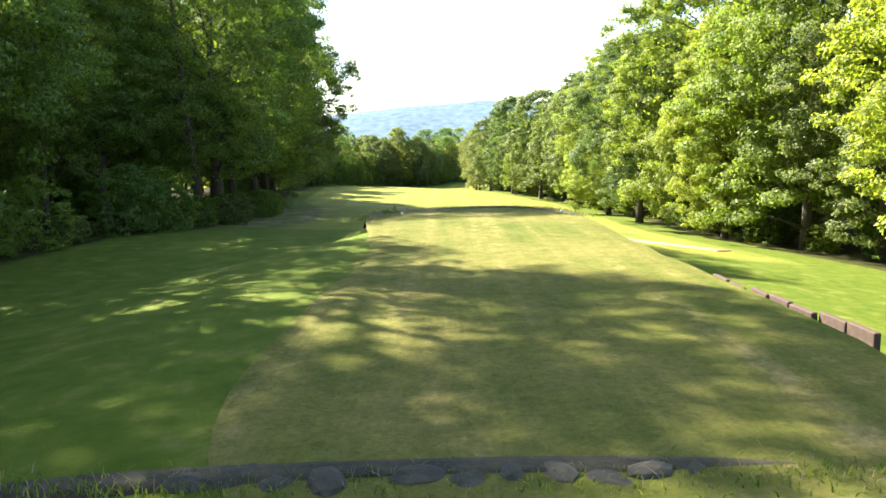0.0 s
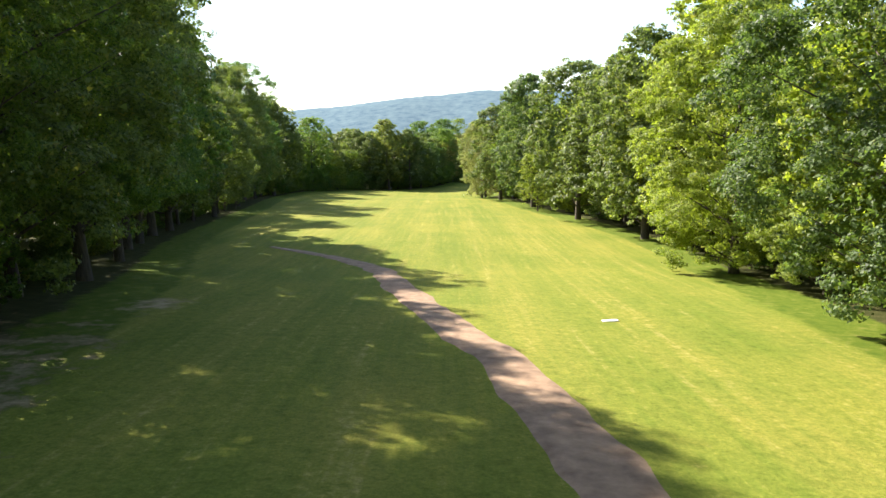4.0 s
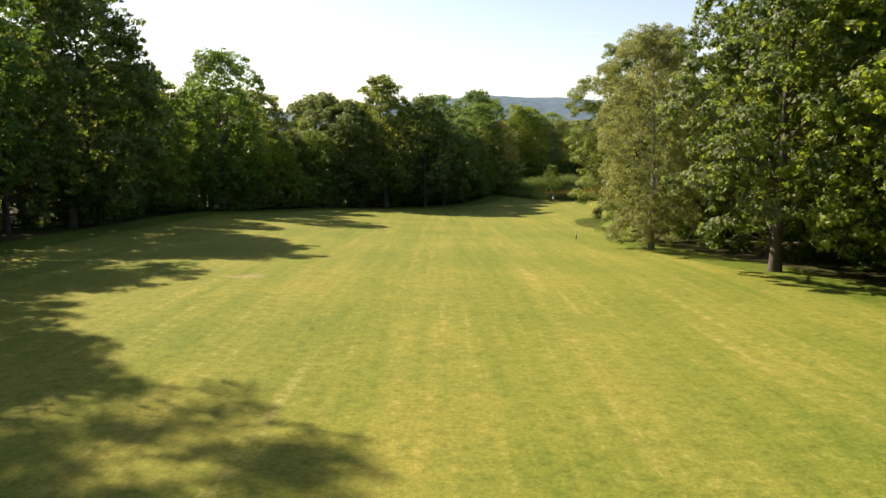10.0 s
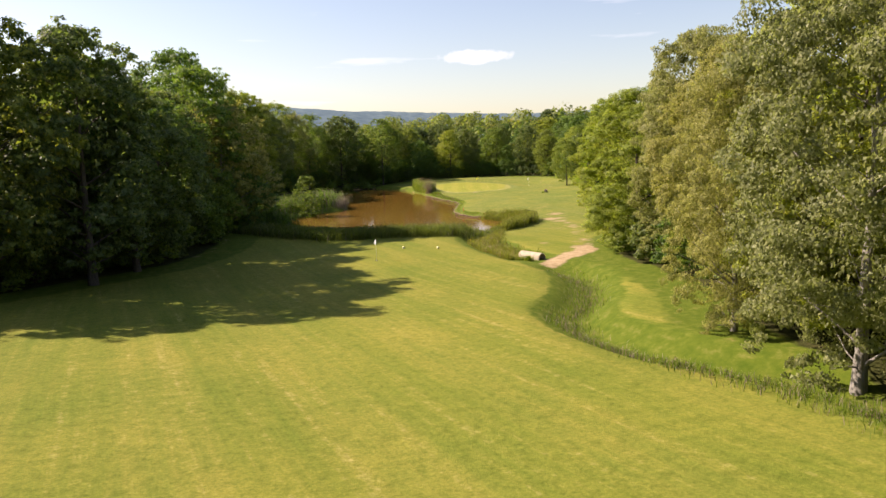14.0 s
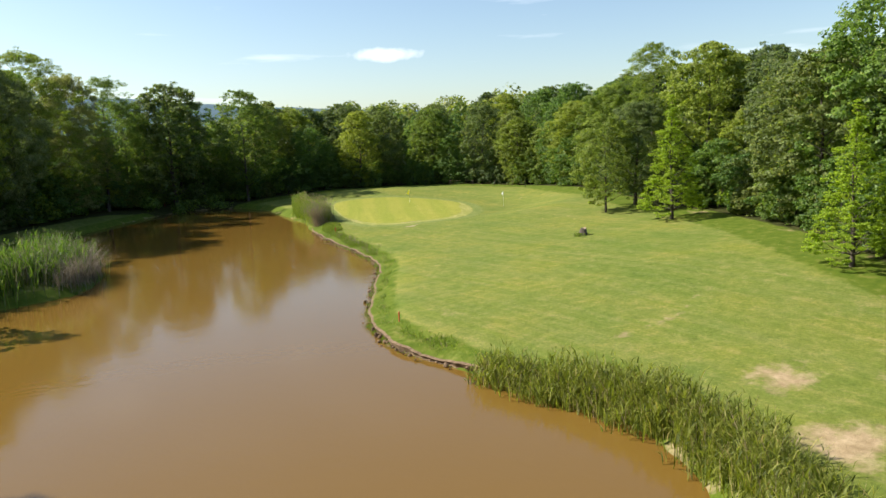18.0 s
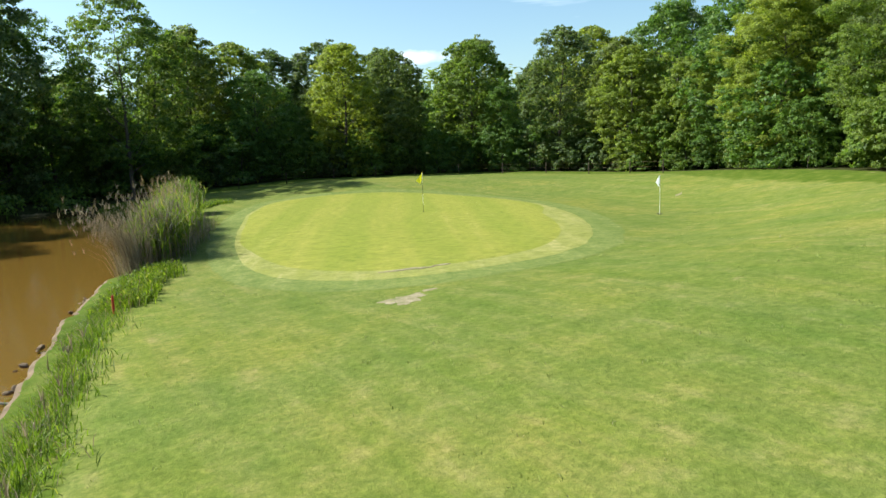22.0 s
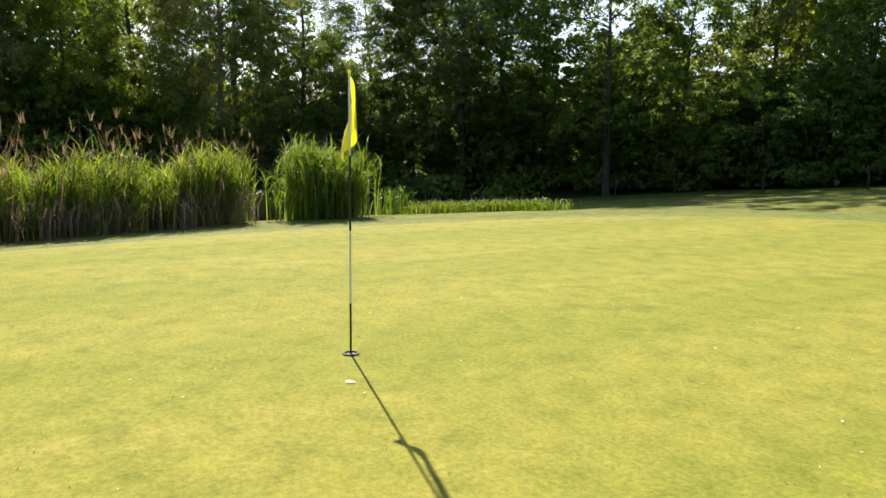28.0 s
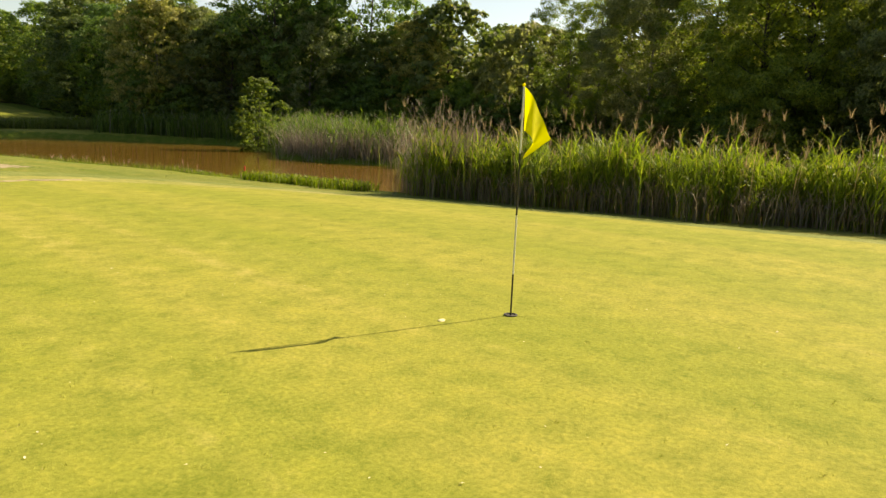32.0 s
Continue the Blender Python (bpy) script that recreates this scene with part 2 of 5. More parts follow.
GREEN = spline([(-12.6, -10.5), (-12, -14.2), (-9.5, -16.6), (-5.5, -16.8), (-1.3, -14.8), (2.6, -10.8), (6.0, -5.1), (8.0, 1), (8.2, 7.5), (6.2, 13.2),
                (1.5, 16.2), (-3.6, 14.6), (-7.4, 8), (-9.5, 2.2), (-11.4, -4)], 8)
TEE = spline([(-71.8, -352), (-71.5, -342), (-72.3, -334), (-70.6, -331.4), (-67.4, -331.2), (-65.5, -334), (-65.35, -342), (-65.35, -351.6), (-69, -353.8)], 8)
PATH_LINE = spline([(-54, -318), (-58, -313.5), (-62.5, -307), (-65.2, -300), (-66.5, -291), (-69.5, -280), (-72.2, -269), (-74.2, -262.0), (-78.4, -255.9),
                    (-84.4, -250.4)], 20, closed=False)


def rise(x, y):
    """The ground before pond, brook and tee are cut: the fairway's fall, the meadow round the green, the woods, the far hills."""
    x, y = np.asarray(x, float), np.asarray(y, float)
    u = np.clip((x + 72) / 24, -1.6, 1.6)
    mid, left, right = (np.interp(y, RUN, v) for v in (MID, LEFT, RIGHT))
    hole = mid + np.where(u < 0, left * np.abs(u), right * u)
    d = np.clip(to_curve(x, y, POND[::4]), -5, 60)
    climb = 0.006 + 0.069 * smooth(-76, -58, y)
    meadow = np.minimum(-0.45 + climb * np.maximum(d - 1, 0), 1.5 - 0.75 * smooth(-12, 14, y))
    flat = smooth(24, 13, np.hypot(x + 2, y + 1))
    meadow = meadow * (1 - flat) + (-0.06 + 0.007 * y - 0.035 * np.maximum(-7 - x, 0)) * flat
    west = smooth(-30, -75, x) * smooth(-70, -40, y)
    meadow = meadow * (1 - west) + (-0.4 + 1.8 * smooth(5, 40, d)) * west
    w = np.maximum(smooth(-56, -40, x) * smooth(-128, -96, y), smooth(-88, -66, y))
    z = hole * (1 - w) + meadow * w
    # the wooded slope east of the green, and the ridge far away
    z = z + 13 * smooth(28, 150, x + 0.1 * y) * smooth(-260, -40, y)
    z = z + 3 * smooth(120, 380, y)
    return z


def ground_z(x, y):
    """Height of the finished ground."""
    x, y = np.atleast_1d(np.asarray(x, float)), np.atleast_1d(np.asarray(y, float))
    z = rise(x, y)
    near = (x > -75) & (x < 0) & (y > -90) & (y < 45)
    if near.any():
        d = to_curve(x[near], y[near], POND)
        bank = np.where(d > 0, smooth(-0.4, 1.3, d), 0)
        z[near] = np.where(d > 0, (WATER - 0.25) * (1 - bank) + z[near] * bank, WATER - 0.25 - 1.2 * smooth(0, 4, -d))
    near = (x > -62) & (x < -34) & (y > -135) & (y < -70)
    if near.any():
        d = to_curve(x[near], y[near], BROOK, closed=False)
        ford = 1 - 0.85 * smooth(3.0, 1.2, np.abs(y[near] + 96.2))
        z[near] = z[near] - (0.95 * smooth(2.2, 0.4, d)) * ford
    near = (x > -90) & (x < -50) & (y > -372) & (y < -318)
    if near.any():
        d = to_curve(x[near], y[near], TEE)
        lift = smooth(1.0, 0.0, d / (1.1 + 7.0 * smooth(-336.5, -342, y[near]) * (x[near] < -68)))
        z[near] = z[near] * (1 - lift) + 12.0 * lift
    return z




# ---- ground surfaces ----


def grass_material(name, lush, dry, worn, stripe=0.0, fine=9.0, bump=0.6, patch=0.10, mow=0.0):
    """Mown grass: broad dry and lush areas, mower streaks along the hole, tufts, worn spots, and blades as fine relief."""
    m, t, p = material(name)
    c = t.nodes.new("ShaderNodeTexCoord")
    here = c.outputs["Object"]
    if mow:
        turnit = t.nodes.new("ShaderNodeMapping")
        turnit.inputs["Rotation"].default_value = (0, 0, mow)
        t.links.new(here, turnit.inputs["Vector"])
        here = turnit.outputs["Vector"]
    big = noise_node(t, patch, 6, 0.68, vec=here)
    streak = noise_node(t, 0.55, 5, 0.7, vec=here, stretch=(3.0, 0.10, 1))
    tuft = noise_node(t, 2.6, 5, 0.72, vec=here)
    tiny = noise_node(t, fine, 5, 0.8, vec=here)
    col = ramp_node(t, mix_node(t, 0.45, big, streak), [(0.36, lush), (0.50, tuple(0.5 * (a + b) for a, b in zip(lush, dry))), (0.64, dry)])
    spots = ramp_node(t, mix_node(t, 0.5, streak, tuft), [(0.56, (0, 0, 0)), (0.70, (1, 1, 1))])
    col = mix_node(t, mix_node(t, 1.0, spots, (0.55, 0.55, 0.55), "MULTIPLY"), col, worn)
    clump = ramp_node(t, tuft, [(0.28, (0.66, 0.74, 0.62)), (0.5, (1.0, 1.0, 1.0)), (0.74, (1.22, 1.16, 1.1))])
    col = mix_node(t, 1.0, col, clump, "MULTIPLY")
    grain = ramp_node(t, tiny, [(0.25, (0.55, 0.62, 0.5)), (0.75, (1.38, 1.3, 1.25))])
    col = mix_node(t, 1.0, col, grain, "MULTIPLY")
    if stripe:
        wv = t.nodes.new("ShaderNodeTexWave")
        wv.wave_type, wv.bands_direction = "BANDS", "X"
        wv.inputs["Scale"].default_value, wv.inputs["Distortion"].default_value = stripe, 1.6
        wv.inputs["Detail"].default_value, wv.inputs["Detail Scale"].default_value = 3, 0.6
        t.links.new(here, wv.inputs["Vector"])
        band = ramp_node(t, wv.outputs["Fac"], [(0.3, (0.94, 0.97, 0.91)), (0.7, (1.06, 1.03, 1.06))])
        col = mix_node(t, 1.0, col, band, "MULTIPLY")
    t.links.new(col, p.inputs["Base Color"])
    p.inputs["Roughness"].default_value = 0.95
    p.inputs["Specular IOR Level"].default_value = 0.08
    bump_node(t, mix_node(t, 0.55, tiny, tuft), bump, 0.10, p)
    return m, t, p, col


GRASS, gt, gp, gcol = grass_material("fairway_grass", (0.112, 0.146, 0.022), (0.205, 0.198, 0.038), (0.33, 0.29, 0.14), stripe=0.055)
# the ground sheet: woodland floor, rough and bare earth by zone, broken up by noise
zone = gt.nodes.new("ShaderNodeVertexColor")
zone.layer_name = "zone"
split = gt.nodes.new("ShaderNodeSeparateColor")
gt.links.new(zone.outputs["Color"], split.inputs["Color"])
edge = noise_node(gt, 0.7, 5, 0.7)


def zoned(channel, low=0.35, high=0.65):
    add = gt.nodes.new("ShaderNodeMath")
    add.operation = "MULTIPLY_ADD"
    gt.links.new(edge, add.inputs[0])
    add.inputs[1].default_value = 0.9
    gt.links.new(split.outputs[channel], add.inputs[2])
    return ramp_node(gt, add.outputs[0], [(low + 0.45, (0, 0, 0)), (high + 0.45, (1, 1, 1))])


leafy = noise_node(gt, 1.6, 6, 0.7)
rough_col = ramp_node(gt, leafy, [(0.3, (0.050, 0.086, 0.007)), (0.55, (0.088, 0.118, 0.013)), (0.75, (0.175, 0.165, 0.045))])
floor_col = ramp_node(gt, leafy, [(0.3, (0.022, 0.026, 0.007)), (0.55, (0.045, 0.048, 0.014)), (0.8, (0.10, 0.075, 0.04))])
earth_col = ramp_node(gt, leafy, [(0.3, (0.22, 0.155, 0.082)), (0.7, (0.42, 0.32, 0.195))])
lushness = ramp_node(gt, leafy, [(0.3, (0.086, 0.118, 0.024)), (0.52, (0.132, 0.155, 0.036)), (0.72, (0.205, 0.195, 0.070))])
lush_grain = ramp_node(gt, noise_node(gt, 8.0, 5, 0.8), [(0.3, (0.52, 0.60, 0.48)), (0.5, (0.98, 1.0, 0.95)), (0.72, (1.55, 1.45, 1.4))])
lushness = mix_node(gt, 1.0, lushness, lush_grain, "MULTIPLY")
mown = gt.nodes.new("ShaderNodeMapping")
mown.inputs["Rotation"].default_value, mown.inputs["Scale"].default_value = (0, 0, 0.62), (2.4, 0.16, 1)
gt.links.new(gt.nodes.new("ShaderNodeTexCoord").outputs["Object"], mown.inputs["Vector"])
swath = ramp_node(gt, noise_node(gt, 0.5, 5, 0.7, vec=mown.outputs["Vector"]), [(0.37, (0.87, 0.95, 0.78)), (0.5, (1, 1, 1)), (0.66, (1.26, 1.12, 1.45))])
lushness = mix_node(gt, 1.0, lushness, swath, "MULTIPLY")
blotch = ramp_node(gt, noise_node(gt, 0.16, 5, 0.65), [(0.36, (0.76, 0.88, 0.82)), (0.5, (1, 1, 1)), (0.64, (1.24, 1.10, 1.0))])
lushness = mix_node(gt, 1.0, lushness, blotch, "MULTIPLY")
c0 = mix_node(gt, zone.outputs["Alpha"], gcol, mix_node(gt, 0.28, lushness, gcol))
c1 = mix_node(gt, zoned("Red"), c0, rough_col)
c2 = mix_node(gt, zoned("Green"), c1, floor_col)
c3 = mix_node(gt, zoned("Blue"), c2, earth_col)
gt.links.new(c3, gp.inputs["Base Color"])

GREEN_GRASS = grass_material("putting_green", (0.202, 0.220, 0.036), (0.245, 0.242, 0.050), (0.31, 0.285, 0.10), stripe=0.09, fine=26, bump=0.3, patch=0.22, mow=0.45)[0]
FRINGE = grass_material("fringe_grass", (0.124, 0.158, 0.040), (0.185, 0.205, 0.066), (0.28, 0.27, 0.13), fine=9, bump=0.5, patch=0.6, mow=0.45)[0]
TEE_GRASS = grass_material("tee_grass", (0.074, 0.098, 0.014), (0.178, 0.156, 0.048), (0.32, 0.25, 0.14), fine=14, bump=0.6, patch=0.3)[0]
WORN, t_e, p_e, col_e = grass_material("worn_turf", (0.120, 0.150, 0.030), (0.185, 0.188, 0.048), (0.26, 0.22, 0.10), fine=12, patch=0.6)
bare = ramp_node(t_e, noise_node(t_e, 1.5, 6, 0.75), [(0.38, (0, 0, 0)), (0.68, (1, 1, 1))])
t_e.links.new(mix_node(t_e, bare, col_e, ramp_node(t_e, noise_node(t_e, 5.0, 4, 0.7), [(0.3, (0.27, 0.215, 0.115)), (0.7, (0.42, 0.35, 0.205))])), p_e.inputs["Base Color"])
TRACK = plain_material("trodden_earth", (0.150, 0.090, 0.052), (0.310, 0.205, 0.128), 1.6, 0.95, bump=0.8, dist=0.08)
SOIL = plain_material("dark_soil", (0.014, 0.013, 0.007), (0.070, 0.055, 0.028), 2.6, 0.95, bump=0.9, dist=0.08)
LIP = plain_material("worn_lip", (0.024, 0.028, 0.008), (0.150, 0.108, 0.052), 2.6, 0.95, bump=0.9, dist=0.08)


def mesh_object(name, verts, faces, mat, smooth_shade=False):
    me = bpy.data.meshes.new(name)
    me.from_pydata([tuple(map(float, v)) for v in verts] if not isinstance(verts, np.ndarray) else verts.tolist(), [], faces if isinstance(faces, list) else faces.tolist())
    me.materials.append(mat)
    if smooth_shade:
        me.polygons.foreach_set("use_smooth", [True] * len(me.polygons))
    return new(name, me)


def spread(lo, hi, step, out, grow=1.22):
    """Even steps inside, growing steps outside."""
    inner = np.arange(lo, hi + step / 2, step)
    d, left, right = step, lo, hi
    below, above = [], []
    while left > -out:
        d *= grow
        left -= d
        right += d
        below.append(left)
        above.append(right)
    return np.array(below[::-1] + list(inner) + above)


gx, gy = spread(-122, 46, 1.2, 3600), spread(-372, 52, 1.2, 3900)
XX, YY = np.meshgrid(gx, gy)
ZZ = ground_z(XX.ravel(), YY.ravel())
n_x, n_y = len(gx), len(gy)
idx = np.arange(n_x * n_y).reshape(n_y, n_x)
quads = np.stack([idx[:-1, :-1], idx[:-1, 1:], idx[1:, 1:], idx[1:, :-1]], -1).reshape(-1, 4)
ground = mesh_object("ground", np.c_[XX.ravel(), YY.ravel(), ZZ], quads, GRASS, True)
tagged(ground, "mown golf fairway with rough and woodland floor", "ground", kind="structure")

ZG = ZZ.reshape(n_y, n_x)


def gz(x, y):
    """Height of the ground sheet at a place."""
    i = min(max(int(np.searchsorted(gx, x)) - 1, 0), n_x - 2)
    j = min(max(int(np.searchsorted(gy, y)) - 1, 0), n_y - 2)
    u, v = (x - gx[i]) / (gx[i + 1] - gx[i]), (y - gy[j]) / (gy[j + 1] - gy[j])
    return float((ZG[j, i] * (1 - u) + ZG[j, i + 1] * u) * (1 - v) + (ZG[j + 1, i] * (1 - u) + ZG[j + 1, i + 1] * u) * v)


# edges of the mown ground: trees stand beyond them
LEFT_EDGE = spline([(-84, -420), (-83, -362), (-82, -345), (-82, -332), (-81, -318), (-83, -300), (-88, -272), (-94, -250), (-97, -228), (-101, -195),
                    (-104, -172), (-106, -150), (-106, -128), (-99, -112), (-92, -94), (-82, -84), (-72, -76), (-66, -64), (-68, -48), (-72, -34)], 6, closed=False)
RIGHT_EDGE = spline([(-46, -420), (-47, -362), (-48.5, -325), (-50, -300), (-48, -270), (-46.5, -240), (-49.5, -216), (-52.5, -200), (-55.5, -170), (-58.5, -152),
                     (-57.5, -140), (-52, -122), (-47, -115), (-42.8, -106.5), (-40.5, -98), (-34, -91), (-24, -83), (-14, -71.5), (-8, -61), (-2, -52), (4, -42), (8, -32), (16, -18), (21, -6),
                     (25, 8), (24, 20), (18, 28), (8, 31), (-4, 33), (-10, 32)], 6, closed=False)


WEST = spline([(-72, -34), (-68, -14), (-60, -1), (-50, 8), (-43, 17), (-35, 28), (-25, 36), (-14, 37), (-4, 36)], 6, closed=False)


def side(curve, x, y):
    """Signed distance to an open curve: positive on its right hand as it runs."""
    x, y = np.asarray(x, float), np.asarray(y, float)
    best, sign = np.full(x.shape, 1e9), np.ones(x.shape)
    for (ax, ay), (bx, by) in zip(curve[:-1], curve[1:]):
        dx, dy = bx - ax, by - ay
        s = np.clip(((x - ax) * dx + (y - ay) * dy) / (dx * dx + dy * dy + 1e-9), 0, 1)
        dist = np.hypot(x - ax - s * dx, y - ay - s * dy)
        closer = dist < best
        best = np.where(closer, dist, best)
        sign = np.where(closer, np.sign((x - ax) * dy - (y - ay) * dx), sign)
    return best * sign


vx, vy = XX.ravel(), YY.ravel()
near = (vx > -150) & (vx < 80) & (vy > -420) & (vy < 80)
wood, rough, earth = np.ones(len(vx)), np.zeros(len(vx)), np.zeros(len(vx))
le, re = side(LEFT_EDGE, vx[near], vy[near]), side(RIGHT_EDGE, vx[near], vy[near])
dp = to_curve(vx[near], vy[near], POND[::2])
out = np.maximum(np.where(vy[near] < -30, -le, -99), re)
shore = side(WEST, vx[near], vy[near])
west = np.where((vy[near] > -40) & (vx[near] < 2), smooth(4.0, 1.0, shore), 0)
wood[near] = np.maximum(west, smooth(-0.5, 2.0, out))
db = to_curve(vx[near], vy[near], BROOK, closed=False)
rough[near] = np.maximum.reduce([smooth(2.2, 0.6, dp), smooth(3.2, 1.4, db), smooth(-4.5, -1.5, out), 0.75 * smooth(-318, -328, vy[near])])
litter = smooth(-8, -2, -le) * smooth(9, 4, -le) * smooth(-330, -318, vy[near]) * smooth(-272, -290, vy[near])
wood[near] = np.maximum(wood[near], 0.42 * litter)
earth[near] = np.maximum(smooth(0.9, 0.2, np.abs(dp - 0.1)) * (vx[near] > -32) * 0.45, 0.34 * smooth(1.4, 0.2, np.abs(out - 0.2)) * (vy[near] > -75))
earth[near] = np.maximum(earth[near], 0.40 * litter)
# dry, worn places in the mown grass: centre and half-widths
for px, py, wx_, wy_, much in ((-23.8, -65.4, 2.4, 1.3, 0.62), (-26.6, -69.4, 2.6, 2.2, 0.6), (-24.4, -59.2, 1.6, 0.9, 0.5), (-21.4, -58.6, 2.0, 0.8, 0.45), (-18.4, -57.9, 1.6, 0.9, 0.5), (-17.2, -67.6, 3.2, 2.2, 0.6),
                               (-27.6, -72.2, 1.9, 1.4, 0.55), (-31.8, -77.4, 1.9, 1.2, 0.5), (4.6, -40.6, 2.4, 1.2, 0.5), (-86.4, -174.6, 1.4, 2.2, 0.45), (-82.6, -279.6, 2.6, 3.6, 0.5), (-40, -88, 2.0, 3.0, 0.4),
                               (-10.7, -18.9, 1.2, 1.2, 0.36), (-27.4, -50.6, 1.6, 1.2, 0.42), (-4.8, -47.3, 1.6, 0.9, 0.42), (-28, -77, 3.2, 4.5, 0.33), (-33.5, -84.5, 2.2, 4.0, 0.36), (-20.5, -68.5, 3.5, 3.0, 0.36), (-6.0, -24.5, 2.2, 1.6, 0.34), (-9.5, -30.0, 2.6, 1.2, 0.32), (-20, -71.5, 3.0, 1.6, 0.42), (-13.5, -63.5, 2.4, 1.4, 0.4), (-69.0, -326.5, 2.5, 1.0, 0.35), (-6.5, -53.2, 2.0, 0.9, 0.4)):
    earth = np.maximum(earth, much * np.exp(-(((vx - px) / wx_) ** 2 + ((vy - py) / wy_) ** 2)))
trail = spline([(-43, -95.5), (-39, -92), (-35, -86.5), (-30.5, -79), (-27, -73)], 6, closed=False)
here = (vx > -60) & (vx < -15) & (vy > -105) & (vy < -60)
earth[here] = np.maximum(earth[here], 0.39 * np.exp(-((to_curve(vx[here], vy[here], trail, closed=False) / 2.0) ** 2)))
ford = spline([(-46.6, -97.1), (-45.0, -96.4), (-43.0, -95.4), (-40.4, -94.0), (-38.6, -91.6)], 6, closed=False)
earth[here] = np.maximum(earth[here], 1.1 * np.exp(-((to_curve(vx[here], vy[here], ford, closed=False) / 0.85) ** 2)))
layer = ground.data.color_attributes.new("zone", "FLOAT_COLOR", "POINT")
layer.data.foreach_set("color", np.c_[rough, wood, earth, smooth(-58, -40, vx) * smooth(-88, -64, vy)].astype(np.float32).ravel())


def patch(name, outline, mat, lift, label, category, step=1.0, kind="structure", wobble=0.0, top=None):
    """A flat cover on the ground inside an outline, with the outline as its edge."""
    bm = bmesh.new()
    o = np.array(outline)
    c = o.mean(0)
    rings = max(3, int(np.max(np.hypot(*(o - c).T)) / step))
    grid = []
    for k in range(1, rings + 1):
        f = k / rings
        row = []
        for i, q in enumerate(o):
            p = c + (q - c) * f
            if k == rings and wobble:
                p = p + (q - c) / np.hypot(*(q - c)) * wobble * noise.noise(Vector((q[0] * 0.9, q[1] * 0.9, 3.0)))
            h = lift if k < rings else lift * 0.1
            row.append(bm.verts.new((p[0], p[1], (top if top is not None else gz(p[0], p[1])) + h)))
        grid.append(row)
    mid = bm.verts.new((c[0], c[1], (top if top is not None else gz(c[0], c[1])) + lift))
    n = len(o)
    for i in range(n):
        bm.faces.new((mid, grid[0][i], grid[0][(i + 1) % n]))
        for a, b in zip(grid[:-1], grid[1:]):
            bm.faces.new((a[i], b[i], b[(i + 1) % n], a[(i + 1) % n]))
    bmesh.ops.recalc_face_normals(bm, faces=bm.faces)
    me = bpy.data.meshes.new(name)
    bm.to_mesh(me)
    bm.free()
    me.materials.append(mat)
    me.polygons.foreach_set("use_smooth", [True] * len(me.polygons))
    if me.polygons[0].normal.z < 0:
        me.flip_normals()
    return tagged(new(name, me), label, category, kind=kind)


def ribbon(name, line, width, mat, lift, label, category, tail=0):
    """A worn track along a line; tail: the number of points over which it dies out."""
    verts, faces = [], []
    for i, p in enumerate(line):
        a, b = line[max(i - 1, 0)], line[min(i + 1, len(line) - 1)]
        d = (b - a) / np.hypot(*(b - a))
        nrm = np.array([-d[1], d[0]])
        for k, s in enumerate((-1, -0.7, -0.3, 0, 0.3, 0.7, 1)):
            w = width * (1 + 0.35 * noise.noise(Vector((p[0] * 0.35, p[1] * 0.35, 0.5 * np.sign(s)))) + 0.2 * noise.noise(Vector((p[0] * 0.9, p[1] * 0.9, 3.5 * np.sign(s)))))
            w *= min(1.0, 0.3 + 0.7 * (len(line) - 1 - i) / tail) if tail else 1.0
            q = p + nrm * s * w
            verts.append((q[0], q[1], gz(*q) + (lift if abs(s) < 0.9 else -0.05)))
    for i in range(len(line) - 1):
        for k in range(6):
            a = i * 7 + k
            faces.append((a, a + 1, a + 8, a + 7))
    ob = mesh_object(name, verts, faces, mat, True)
    return tagged(ob, label, category, kind="structure")


def grown(outline, by):
    o = np.array(outline)
    c = o.mean(0)
    return c + (o - c) * (1 + by / np.hypot(*(o - c).T))[:, None]


patch("fringe", grown(GREEN, 0.95), FRINGE, 0.03, "paler mown collar of grass round the green", "fringe", wobble=0.25)
COLLAR = grass_material("collar_grass", (0.205, 0.215, 0.052), (0.285, 0.268, 0.098), (0.40, 0.34, 0.20), fine=22, bump=0.35, patch=0.5, mow=0.45)[0]
centre = GREEN.mean(0)
bearing_ = np.arctan2(GREEN[:, 1] - centre[1], GREEN[:, 0] - centre[0])
band = 0.2 + 1.25 * smooth(-2.9, -2.2, bearing_) * smooth(0.15, -0.5, bearing_)
patch("collar", GREEN, COLLAR, 0.045, "pale dry band of mown turf edging the green", "collar", wobble=0.2)
GREEN_IN = centre + (GREEN - centre) * (1 - band / np.hypot(*(GREEN - centre).T))[:, None]
patch("putting_green", GREEN_IN, GREEN_GRASS, 0.06, "smooth close-mown yellow-green putting green", "putting green", wobble=0.1)
patch("tee", TEE, TEE_GRASS, 0.04, "raised grass tee box with worn edges", "tee", top=12.0, wobble=0.2)
TEE_RIM = TEE[[i for i, p in enumerate(TEE) if p[1] > -335.4]]
rim_v, rim_f = [], []
